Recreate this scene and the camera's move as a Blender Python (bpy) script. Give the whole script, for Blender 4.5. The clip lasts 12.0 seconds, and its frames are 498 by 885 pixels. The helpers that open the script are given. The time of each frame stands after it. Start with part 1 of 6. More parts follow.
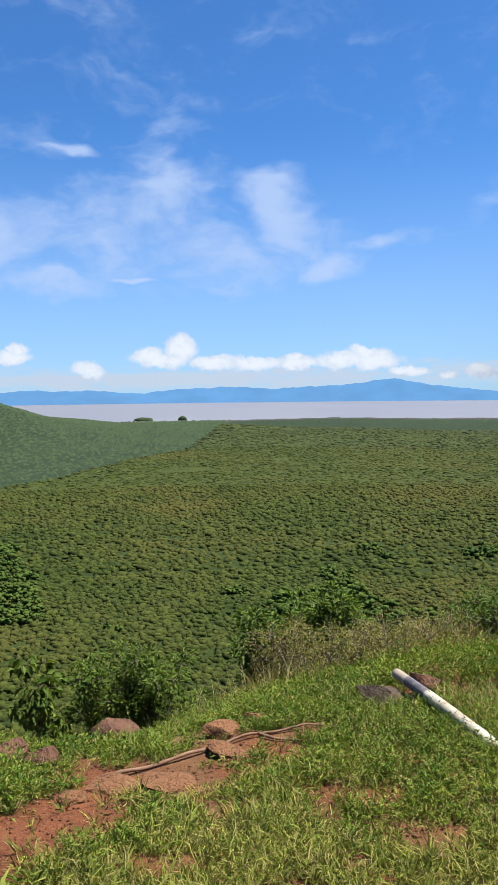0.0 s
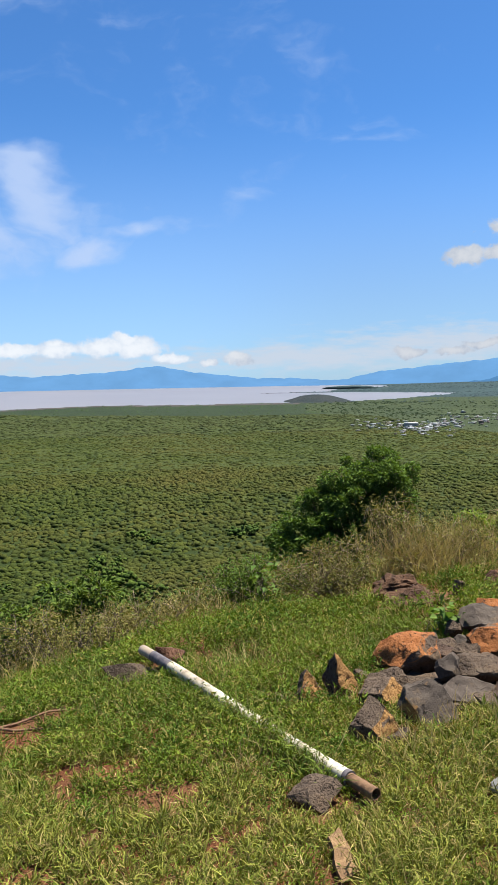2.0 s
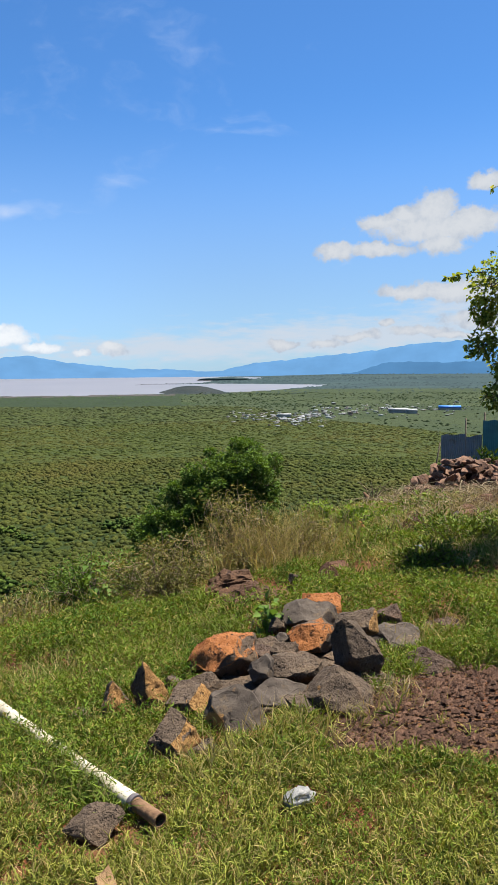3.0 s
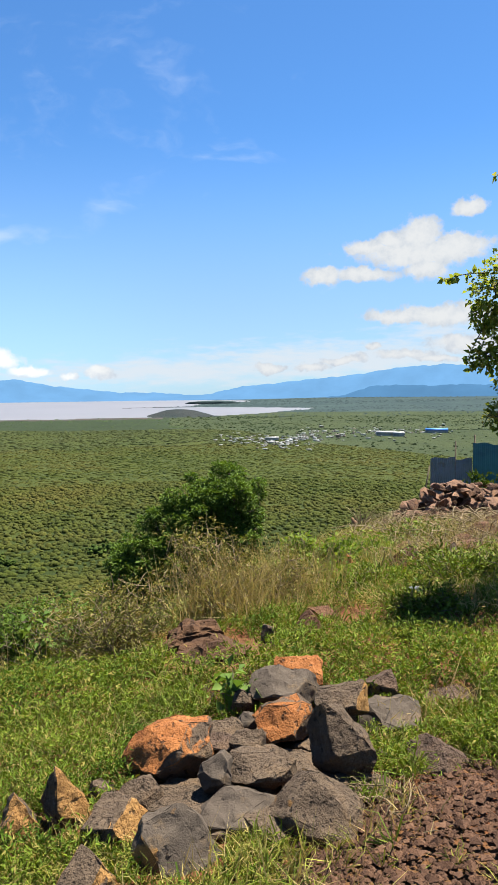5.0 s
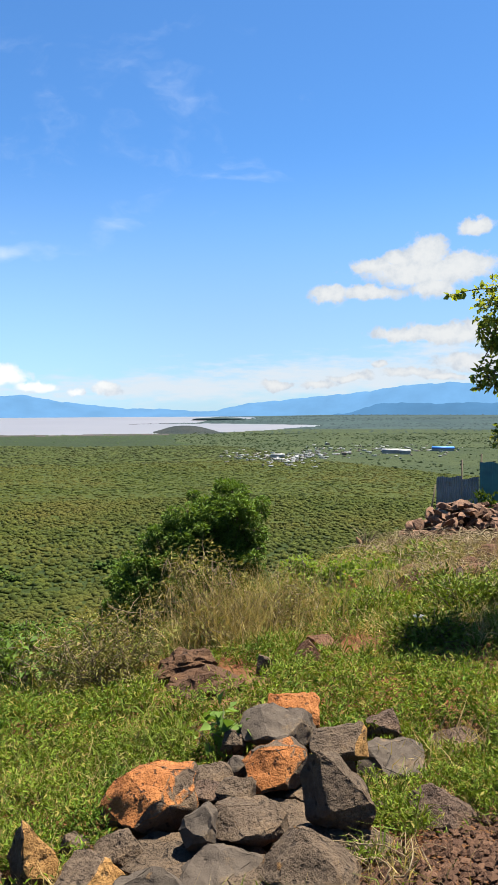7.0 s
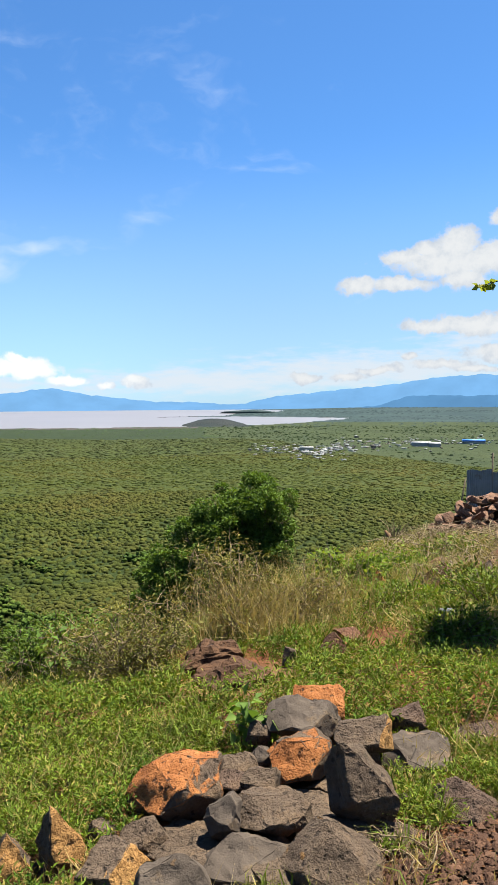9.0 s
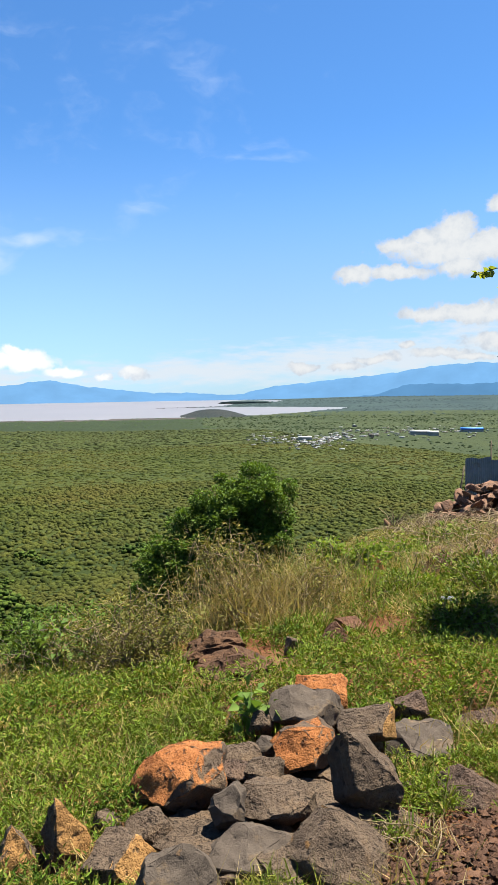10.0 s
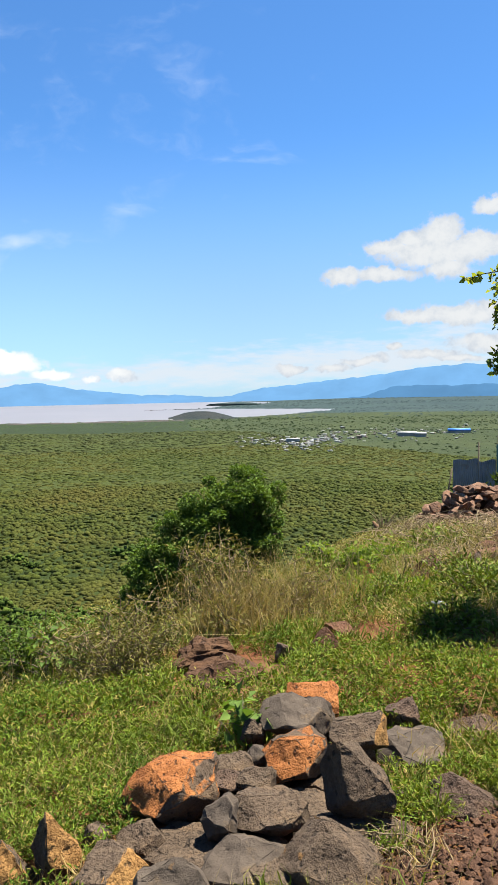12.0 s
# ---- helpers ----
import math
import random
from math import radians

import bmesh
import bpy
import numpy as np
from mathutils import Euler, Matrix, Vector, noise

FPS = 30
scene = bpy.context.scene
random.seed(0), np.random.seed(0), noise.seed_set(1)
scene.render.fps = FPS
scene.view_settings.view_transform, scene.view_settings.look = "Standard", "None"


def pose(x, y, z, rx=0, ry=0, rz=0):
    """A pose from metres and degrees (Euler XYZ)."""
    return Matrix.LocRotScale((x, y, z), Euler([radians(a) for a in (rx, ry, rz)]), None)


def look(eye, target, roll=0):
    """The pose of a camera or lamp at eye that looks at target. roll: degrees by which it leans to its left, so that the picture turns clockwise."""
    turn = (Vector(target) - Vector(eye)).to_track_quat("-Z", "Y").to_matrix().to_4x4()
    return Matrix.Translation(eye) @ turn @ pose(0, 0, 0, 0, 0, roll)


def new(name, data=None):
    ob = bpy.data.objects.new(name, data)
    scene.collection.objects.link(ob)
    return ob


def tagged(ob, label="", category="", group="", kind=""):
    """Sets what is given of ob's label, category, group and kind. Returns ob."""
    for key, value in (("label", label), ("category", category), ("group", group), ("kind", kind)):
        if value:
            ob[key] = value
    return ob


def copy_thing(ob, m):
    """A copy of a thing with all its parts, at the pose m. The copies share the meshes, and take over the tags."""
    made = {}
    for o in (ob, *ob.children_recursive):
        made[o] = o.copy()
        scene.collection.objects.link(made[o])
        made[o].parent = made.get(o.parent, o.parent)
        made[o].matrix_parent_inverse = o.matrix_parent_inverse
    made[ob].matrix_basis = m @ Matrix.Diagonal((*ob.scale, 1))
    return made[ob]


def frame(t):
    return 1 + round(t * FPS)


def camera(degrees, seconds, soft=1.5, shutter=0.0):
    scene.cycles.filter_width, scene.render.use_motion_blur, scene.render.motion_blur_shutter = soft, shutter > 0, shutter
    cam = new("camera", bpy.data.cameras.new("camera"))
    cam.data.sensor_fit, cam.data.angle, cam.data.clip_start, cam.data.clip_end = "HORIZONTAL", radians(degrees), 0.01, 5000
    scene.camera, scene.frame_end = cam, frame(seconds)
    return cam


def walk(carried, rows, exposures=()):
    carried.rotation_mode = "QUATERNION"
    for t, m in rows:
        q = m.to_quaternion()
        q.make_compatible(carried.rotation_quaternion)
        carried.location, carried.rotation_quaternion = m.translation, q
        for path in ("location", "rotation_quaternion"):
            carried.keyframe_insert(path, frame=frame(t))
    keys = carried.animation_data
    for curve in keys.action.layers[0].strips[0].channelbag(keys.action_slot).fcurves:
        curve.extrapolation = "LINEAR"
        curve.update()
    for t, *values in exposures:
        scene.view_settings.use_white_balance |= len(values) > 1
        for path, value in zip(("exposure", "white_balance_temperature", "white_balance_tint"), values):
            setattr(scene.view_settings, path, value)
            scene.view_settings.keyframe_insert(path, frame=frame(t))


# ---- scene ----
cam = camera(37.41, 12.0, soft=0.6)

# The path: seconds, place in metres, turn to the left, tilt upwards, lean.
PATH = [
    (0, 0.069, 0.005, 1.635, 25.14, -3.94, -0.65),
    (0.5, 0.116, 0.016, 1.622, 22.06, -3.91, -0.74),
    (1, 0.161, 0.026, 1.599, 17.05, -4.28, -0.95),
    (1.5, 0.209, 0.024, 1.592, 13.89, -4.58, -1.26),
    (2, 0.234, 0.041, 1.583, 6.98, -5.15, -1.04),
    (2.5, 0.336, 0.095, 1.578, 2.13, -5.55, -0.94),
    (3, 0.591, 0.327, 1.564, -2.69, -5.95, -0.51),
    (3.2, 0.660, 0.376, 1.579, -3.93, -6.07, -0.55),
    (4.8, 0.785, 1.138, 1.491, -3.84, -4.24, -0.63),
    (5, 0.790, 1.225, 1.495, -3.65, -4.15, -0.60),
    (5.5, 0.791, 1.390, 1.504, -3.82, -3.69, -1.19),
    (6, 0.808, 1.456, 1.498, -4.21, -3.05, -0.76),
    (6.5, 0.854, 1.456, 1.488, -3.94, -2.87, -0.41),
    (7, 0.866, 1.447, 1.506, -3.20, -2.84, -0.22),
    (9, 0.883, 1.439, 1.504, -0.97, -3.38, -0.37),
    (9.5, 0.876, 1.448, 1.504, -0.99, -3.86, -0.83),
    (10, 0.874, 1.451, 1.504, -1.09, -4.14, -0.93),
    (10.5, 0.876, 1.458, 1.505, -1.40, -4.26, -0.98),
    (11, 0.872, 1.459, 1.506, -1.85, -4.31, -0.77),
    (11.5, 0.876, 1.453, 1.498, -2.22, -4.22, -0.70),
    (12, 0.865, 1.464, 1.531, -2.01, -4.01, -1.09),
]


def eye_pose(x, y, z, turn, tilt, lean):
    ahead = Euler((radians(90 + tilt), 0, radians(turn))).to_matrix().to_4x4()
    return Matrix.Translation((x, y, z)) @ ahead @ pose(0, 0, 0, 0, 0, lean)


walk(cam, [(row[0], eye_pose(*row[1:])) for row in PATH],
     [(0, 1.52, 6000, 9), (1.0, 1.53, 6060, 9), (2.0, 1.55, 6220, 9), (2.5, 1.56, 6300, 9), (3.2, 1.60, 6350, 8), (4.8, 1.82, 6600, 7), (7.0, 1.85, 6600, 7), (12.0, 1.87, 6600, 7)])

# ---------------------------------------------------------------- sky, sun
SUN_TO = Vector((0.30, 0.20, 0.93)).normalized()
sun_el = math.asin(SUN_TO.z)
sun_az = math.atan2(SUN_TO.x, SUN_TO.y)

world = bpy.data.worlds.new("world")
scene.world = world
world.use_nodes = True
WN, WL = world.node_tree.nodes, world.node_tree.links
WN.clear()


def wmath(op, a, b=None, c=None):
    n = WN.new("ShaderNodeMath")
    n.operation = op
    for slot, v in enumerate((a, b, c)):
        if v is None:
            continue
        if isinstance(v, (int, float)):
            n.inputs[slot].default_value = v
        else:
            WL.new(v, n.inputs[slot])
    return n.outputs[0]


def wvec(op, a, b):
    n = WN.new("ShaderNodeVectorMath")
    n.operation = op
    for slot, v in enumerate((a, b)):
        if isinstance(v, tuple):
            n.inputs[slot].default_value = v
        elif v is not None:
            WL.new(v, n.inputs[slot])
    return n.outputs["Value"] if op == "LENGTH" else n.outputs["Vector"]


def wnoise(vec, scale, detail, rough=0.55):
    n = WN.new("ShaderNodeTexNoise")
    n.inputs["Scale"].default_value = scale
    n.inputs["Detail"].default_value = detail
    n.inputs["Roughness"].default_value = rough
    WL.new(vec, n.inputs["Vector"])
    return n


def wrange(v, a, b, c=0.0, d=1.0):
    n = WN.new("ShaderNodeMapRange")
    n.interpolation_type = "SMOOTHSTEP"
    WL.new(v, n.inputs["Value"])
    for key, val in (("From Min", a), ("From Max", b), ("To Min", c), ("To Max", d)):
        n.inputs[key].default_value = val
    return n.outputs["Result"]


def wmix(fac, a, b, mode="MIX"):
    n = WN.new("ShaderNodeMix")
    n.data_type, n.blend_type = "RGBA", mode
    if isinstance(fac, (int, float)):
        n.inputs["Factor"].default_value = fac
    else:
        WL.new(fac, n.inputs["Factor"])
    for slot, v in (("A", a), ("B", b)):
        s = [i for i in n.inputs if i.name == slot and i.type == "RGBA"][0]
        if isinstance(v, tuple):
            s.default_value = (*v, 1)
        else:
            WL.new(v, s)
    return [o for o in n.outputs if o.type == "RGBA"][0]


sky = WN.new("ShaderNodeTexSky")
sky.sky_type = "NISHITA"
sky.sun_disc = False
sky.sun_elevation = sun_el
sky.sun_rotation = sun_az
sky.altitude = 1700
sky.air_density = 1.0
sky.dust_density = 0.6
sky.ozone_density = 1.6

tc = WN.new("ShaderNodeTexCoord")
sep = WN.new("ShaderNodeSeparateXYZ")
WL.new(tc.outputs["Generated"], sep.inputs[0])
az = wmath("DEGREES", wmath("ARCTAN2", wmath("MULTIPLY", sep.outputs[0], -1.0), sep.outputs[1]))
el = wmath("DEGREES", wmath("ARCSINE", sep.outputs[2]))
comb = WN.new("ShaderNodeCombineXYZ")
WL.new(az, comb.inputs[0])
WL.new(el, comb.inputs[1])
P0 = comb.outputs[0]


def blobs(vec, rows):
    """The largest of 1 - distance over soft ellipses: turn, height, half width, half height in degrees."""
    best = None
    for a, e, w, h, *k in rows:
        d = wvec("LENGTH", wvec("MULTIPLY", wvec("SUBTRACT", vec, (a, e, 0.0)), (1.0 / w, 1.0 / h, 0.0)), None)
        v = wmath("SUBTRACT", 1.0, d)
        if k:
            v = wmath("MULTIPLY", v, k[0])
        best = v if best is None else wmath("MAXIMUM", best, v)
    return best


CUMULUS = [
    (42.9, 2.7, 1.9, 0.75), (42.5, 3.3, 1.1, 0.8), (37.3, 1.75, 1.6, 0.8), (31.9, 2.55, 3.0, 0.85), (30.3, 3.4, 1.7, 1.3), (32.6, 2.9, 1.4, 0.9),
    (27.8, 2.15, 2.6, 0.75), (24.6, 2.15, 2.8, 0.75), (21.4, 2.2, 2.4, 0.8), (21.6, 2.7, 1.0, 0.6), (18.2, 2.35, 2.6, 0.9), (15.6, 2.35, 3.0, 1.0), (16.4, 3.0, 1.4, 0.7),
    (12.8, 1.55, 1.9, 0.6), (7.8, 1.35, 1.4, 0.7), (10.0, 1.1, 0.7, 0.4),
    (-16.4, 10.0, 6.0, 1.3), (-16.6, 11.3, 2.3, 1.5), (-19.4, 10.2, 3.4, 1.25), (-17.2, 8.8, 2.4, 1.2), (-12.9, 10.4, 2.4, 0.8), (-14.6, 10.9, 1.6, 0.9),
    (-9.4, 8.5, 2.0, 0.85), (-12.4, 8.5, 3.4, 0.7), (-20.2, 13.0, 1.6, 0.85), (-18.6, 5.4, 6.2, 1.0), (-15.2, 5.4, 3.4, 0.75),
    (-26.0, 9.0, 5.0, 2.0), (-34.0, 5.0, 6.0, 1.6),
    (-5.4, 1.65, 1.5, 0.42), (-8.6, 1.7, 1.9, 0.42), (-13.2, 3.1, 1.0, 0.45), (-15.6, 2.5, 3.2, 0.5), (-20.2, 3.3, 3.6, 0.75), (-11.0, 2.1, 2.4, 0.4), (-18.0, 2.2, 2.6, 0.4),
]
VEIL = [
    (33.0, 12.0, 15.0, 4.6, 0.52),     (44.5, 11.0, 7.5, 5.0, 1.0), (31.4, 14.2, 4.4, 3.6, 0.95), (36.0, 10.5, 8.0, 3.2, 0.75), (27.5, 9.8, 9.5, 3.2, 0.8), (22.6, 13.2, 3.6, 4.6, 0.95),
    (22.6, 15.4, 2.8, 2.2, 0.9), (14.2, 11.3, 3.4, 1.2, 1.0), (19.0, 9.9, 5.5, 1.6, 0.9), (30.6, 20.0, 5.0, 5.0, 0.34), (32.8, 8.0, 3.4, 0.6, 1.3),
    (38.0, 17.6, 2.6, 0.9, 0.9), (7.6, 20.4, 5.0, 2.0, 0.10), (4.2, 18.9, 3.0, 1.2, 0.16), (-2.4, 17.0, 3.4, 0.8, 0.26), (20.5, 25.6, 5.5, 2.2, 0.12),
    (8.0, 13.4, 3.0, 1.3, 0.3), (41.0, 7.6, 6.0, 1.2, 0.8), (-11.5, 6.9, 2.0, 0.4, 0.4), (35.0, 24.0, 6.0, 4.0, 0.12), (46.0, 17.0, 8.0, 3.0, 0.4),
]
LOW_VEIL = [(-12.0, 2.2, 17.0, 1.8), (-22.0, 3.2, 10.0, 2.2), (2.0, 1.4, 14.0, 1.3), (30.0, 1.0, 30.0, 1.1)]

warp = wvec("SCALE", wvec("SUBTRACT", wnoise(P0, 0.55, 4).outputs["Color"], (0.5, 0.5, 0.5)), None)
warp.node.inputs["Scale"].default_value = 1.5
P1 = wvec("ADD", P0, warp)
stretch = wvec("MULTIPLY", P0, (0.55, 1.0, 1.0))
warp2 = wvec("SCALE", wvec("SUBTRACT", wnoise(stretch, 0.16, 4).outputs["Color"], (0.5, 0.5, 0.5)), None)
warp2.node.inputs["Scale"].default_value = 9.0
P2 = wvec("ADD", P0, warp2)

puff = wnoise(P0, 1.35, 8, 0.62).outputs["Fac"]
cum_field = wmath("ADD", blobs(P1, CUMULUS), wmath("MULTIPLY", wmath("SUBTRACT", puff, 0.5), 1.0))
cum = wrange(cum_field, 0.04, 0.46)
streak = wnoise(wvec("MULTIPLY", P2, (0.5, 1.0, 1.0)), 0.36, 6, 0.52).outputs["Fac"]
veil_field = wmath("ADD", blobs(P2, VEIL), wmath("MULTIPLY", wmath("SUBTRACT", streak, 0.5), 1.7))
veil = wmath("MULTIPLY", wrange(veil_field, -0.05, 1.0), 0.78)
band = wnoise(wvec("MULTIPLY", P0, (0.35, 1.6, 1.0)), 0.9, 6, 0.6).outputs["Fac"]
low = wmath("MULTIPLY", wrange(wmath("ADD", blobs(P0, LOW_VEIL), wmath("MULTIPLY", wmath("SUBTRACT", band, 0.5), 2.2)), -0.15, 0.85), 0.9)

# Towards the horizon the air is paler.
pale = wrange(el, 20.0, -1.0, 0.0, 0.6)
tinted = wmix(1.0, sky.outputs["Color"], (0.072, 0.124, 0.172), "MULTIPLY")
base_sky = wmix(pale, tinted, (0.50, 0.65, 0.90))
base_sky = wmix(wmath("MULTIPLY", wrange(az, 16.0, -4.0), wrange(el, 15.0, 5.0)), base_sky, wmix(1.0, base_sky, (0.93, 0.90, 0.87), "MULTIPLY"))
with_veil = wmix(low, wmix(veil, base_sky, (0.60, 0.72, 0.97)), (0.66, 0.715, 0.80))
grey = wrange(wmath("SUBTRACT", puff, wmath("MULTIPLY", cum_field, 0.35)), 0.15, 0.65)
cloud_col = wmix(grey, (0.72, 0.735, 0.77), (0.48, 0.54, 0.64))
cloud_col = wmix(wrange(az, 4.0, 14.0), cloud_col, wmix(grey, (0.96, 0.975, 1.0), (0.66, 0.74, 0.86)))
full = wmix(cum, with_veil, cloud_col)
bg = WN.new("ShaderNodeBackground")
WL.new(full, bg.inputs["Color"])
bg.inputs["Strength"].default_value = 0.326
out = WN.new("ShaderNodeOutputWorld")
WL.new(bg.outputs[0], out.inputs[0])

sun_data = bpy.data.lights.new("sun", "SUN")
sun_data.energy = 5.0
sun_data.angle = radians(0.53)
sun_data.color = (1.0, 0.94, 0.84)
sun = new("sun", sun_data)
sun.matrix_world = look((0, 0, 30), Vector((0, 0, 30)) - SUN_TO)


# ---------------------------------------------------------------- materials
class Nodes:
    """A small writer of node materials."""

    def __init__(self, name):
        self.mat = bpy.data.materials.new(name)
        self.mat.use_nodes = True
        self.n, self.l = self.mat.node_tree.nodes, self.mat.node_tree.links
        self.n.clear()
        self.out = self.n.new("ShaderNodeOutputMaterial")
        self.coord = self.n.new("ShaderNodeTexCoord").outputs["Object"]

    def noise(self, scale, detail=5, rough=0.6, vec=None, key="Fac"):
        n = self.n.new("ShaderNodeTexNoise")
        n.inputs["Scale"].default_value, n.inputs["Detail"].default_value = scale, detail
        n.inputs["Roughness"].default_value = rough
        self.l.new(vec or self.coord, n.inputs["Vector"])
        return n.outputs[key]

    def voronoi(self, scale, feature="F1"):
        n = self.n.new("ShaderNodeTexVoronoi")
        n.feature = feature
        n.inputs["Scale"].default_value = scale
        self.l.new(self.coord, n.inputs["Vector"])
        return n.outputs["Distance"]

    def ramp(self, v, a, b, lo=0.0, hi=1.0):
        n = self.n.new("ShaderNodeMapRange")
        self.l.new(v, n.inputs["Value"])
        for key, val in (("From Min", a), ("From Max", b), ("To Min", lo), ("To Max", hi)):
            n.inputs[key].default_value = val
        return n.outputs["Result"]

    def mix(self, fac, a, b, mode="MIX"):
        n = self.n.new("ShaderNodeMix")
        n.data_type, n.blend_type = "RGBA", mode
        if isinstance(fac, (int, float)):
            n.inputs["Factor"].default_value = fac
        else:
            self.l.new(fac, n.inputs["Factor"])
        for slot, v in (("A", a), ("B", b)):
            s = [i for i in n.inputs if i.name == slot and i.type == "RGBA"][0]
            if isinstance(v, tuple):
                s.default_value = (*v, 1)
            else:
                self.l.new(v, s)
        return [o for o in n.outputs if o.type == "RGBA"][0]

    def math(self, op, a, b):
        n = self.n.new("ShaderNodeMath")
        n.operation = op
        for slot, v in enumerate((a, b)):
            if isinstance(v, (int, float)):
                n.inputs[slot].default_value = v
            else:
                self.l.new(v, n.inputs[slot])
        return n.outputs[0]

    def island(self):
        return self.n.new("ShaderNodeNewGeometry").outputs["Random Per Island"]

    def random(self):
        return self.n.new("ShaderNodeObjectInfo").outputs["Random"]

    def bump(self, height, strength, distance):
        n = self.n.new("ShaderNodeBump")
        n.inputs["Strength"].default_value, n.inputs["Distance"].default_value = strength, distance
        self.l.new(height, n.inputs["Height"])
        return n.outputs["Normal"]

    def done(self, colour, rough=0.8, normal=None, metal=0.0, spec=0.5, leaf=0.0, glow=None):
        p = self.n.new("ShaderNodeBsdfPrincipled")
        if isinstance(colour, tuple):
            p.inputs["Base Color"].default_value = (*colour, 1)
        else:
            self.l.new(colour, p.inputs["Base Color"])
        if isinstance(rough, (int, float)):
            p.inputs["Roughness"].default_value = rough
        else:
            self.l.new(rough, p.inputs["Roughness"])
        p.inputs["Metallic"].default_value = metal
        p.inputs["Specular IOR Level"].default_value = spec
        if normal is not None:
            self.l.new(normal, p.inputs["Normal"])
        shader = p.outputs[0]
        if leaf:
            t = self.n.new("ShaderNodeBsdfTranslucent")
            if isinstance(colour, tuple):
                t.inputs["Color"].default_value = (*colour, 1)
            else:
                self.l.new(self.mix(1.0, colour, (1.35, 1.3, 0.6), "MULTIPLY"), t.inputs["Color"])
            m = self.n.new("ShaderNodeMixShader")
            m.inputs[0].default_value = leaf
            self.l.new(shader, m.inputs[1])
            self.l.new(t.outputs[0], m.inputs[2])
            shader = m.outputs[0]
        if glow is not None:
            e = self.n.new("ShaderNodeEmission")
            colour2, amount = glow
            if isinstance(colour2, tuple):
                e.inputs["Color"].default_value = (*colour2, 1)
            else:
                self.l.new(colour2, e.inputs["Color"])
            m = self.n.new("ShaderNodeMixShader")
            m.inputs[0].default_value = amount
            self.l.new(shader, m.inputs[1])
            self.l.new(e.outputs[0], m.inputs[2])
            shader = m.outputs[0]
        self.l.new(shader, self.out.inputs["Surface"])
        return self.mat


def leaf_material(name, dark, light, dry=None, leaf=0.35, patch=0.6, rough=0.65, deep=None):
    """Leaves whose colour varies from leaf to leaf and in patches; dry: a third colour for some of them."""
    m = Nodes(name)
    r = m.island()
    col = m.mix(r, dark, light)
    col = m.mix(m.ramp(m.noise(patch, 3), 0.35, 0.7, 0.0, 0.55), col, light)
    if deep:
        col = m.mix(m.ramp(m.noise(2.4, 3), 0.48, 0.62, 0.0, 0.75), col, m.mix(r, tuple(0.45 * v for v in deep), deep))
    if dry:
        col = m.mix(m.ramp(m.math("FRACT", m.math("MULTIPLY", r, 37.3), 0.0), 0.79, 0.81), col, dry)
    return m.done(col, rough, spec=0.08, leaf=leaf)


def rock_material(name, dark, light, grain=60.0, pits=0.35, stain=None, fresh=(), spread=0.5, second=None, skin=1.0):
    """Pitted stone. fresh: directions in which broken faces show the second pair of colours."""
    m = Nodes(name)
    big, fine = m.noise(6.0, 5), m.noise(grain, 6, 0.7)
    mid = m.noise(15.0, 5, 0.6)

    def tone(lo, hi):
        col = m.mix(m.ramp(big, 0.3, 0.7), lo, hi)
        col = m.mix(m.ramp(m.random(), 0, 1, 0.0, 0.3), col, tuple(0.65 * v for v in lo))
        col = m.mix(m.ramp(mid, 0.35, 0.62, 0.0, 0.35), col, tuple(0.6 * v for v in lo))
        return m.mix(m.ramp(fine, 0.45, 0.80, 0.0, 0.34), col, tuple(min(1, 1.25 * v) for v in hi))

    col = tone(dark, light)
    if stain:
        col = m.mix(m.ramp(m.noise(9.0, 6, 0.7), 0.54, 0.72, 0.0, 0.8), col, stain)
    if fresh:
        facing = None
        for d in fresh:
            n = m.n.new("ShaderNodeVectorMath")
            n.operation = "DOT_PRODUCT"
            m.l.new(m.n.new("ShaderNodeNewGeometry").outputs["Normal"], n.inputs[0])
            n.inputs[1].default_value = Vector(d).normalized()
            facing = n.outputs["Value"] if facing is None else m.math("MAXIMUM", facing, n.outputs["Value"])
        ragged = m.math("MULTIPLY", m.math("SUBTRACT", m.noise(9.0, 7, 0.6), 0.5), 0.75)
        col = m.mix(m.ramp(m.math("ADD", facing, ragged), spread, spread + 0.09), col, tone(*second))
    pit = m.ramp(m.voronoi(grain * 1.9), 0.05, 0.35)
    hole = m.ramp(m.noise(grain * 1.9, 4), 0.34, 0.46)
    col = m.mix(m.math("MULTIPLY", m.ramp(hole, 0, 1, 0.5, 0), pits), col, tuple(0.3 * v for v in dark))
    vesicle = m.ramp(m.noise(grain * 0.62, 2, 0.4), 0.30, 0.38)
    col = m.mix(m.ramp(vesicle, 0, 1, 0.75 if pits > 0.2 else 0.1, 0), col, tuple(0.3 * v for v in dark))
    hole = m.math("ADD", hole, m.math("MULTIPLY", vesicle, 1.5))
    h = m.math("ADD", m.math("ADD", m.math("MULTIPLY", fine, 0.45), m.math("MULTIPLY", mid, 1.6)), m.math("ADD", m.math("MULTIPLY", pit, 0.2), m.math("MULTIPLY", hole, 0.3)))
    return m.done(col, 0.88, m.bump(h, skin, 0.016), spec=0.2)


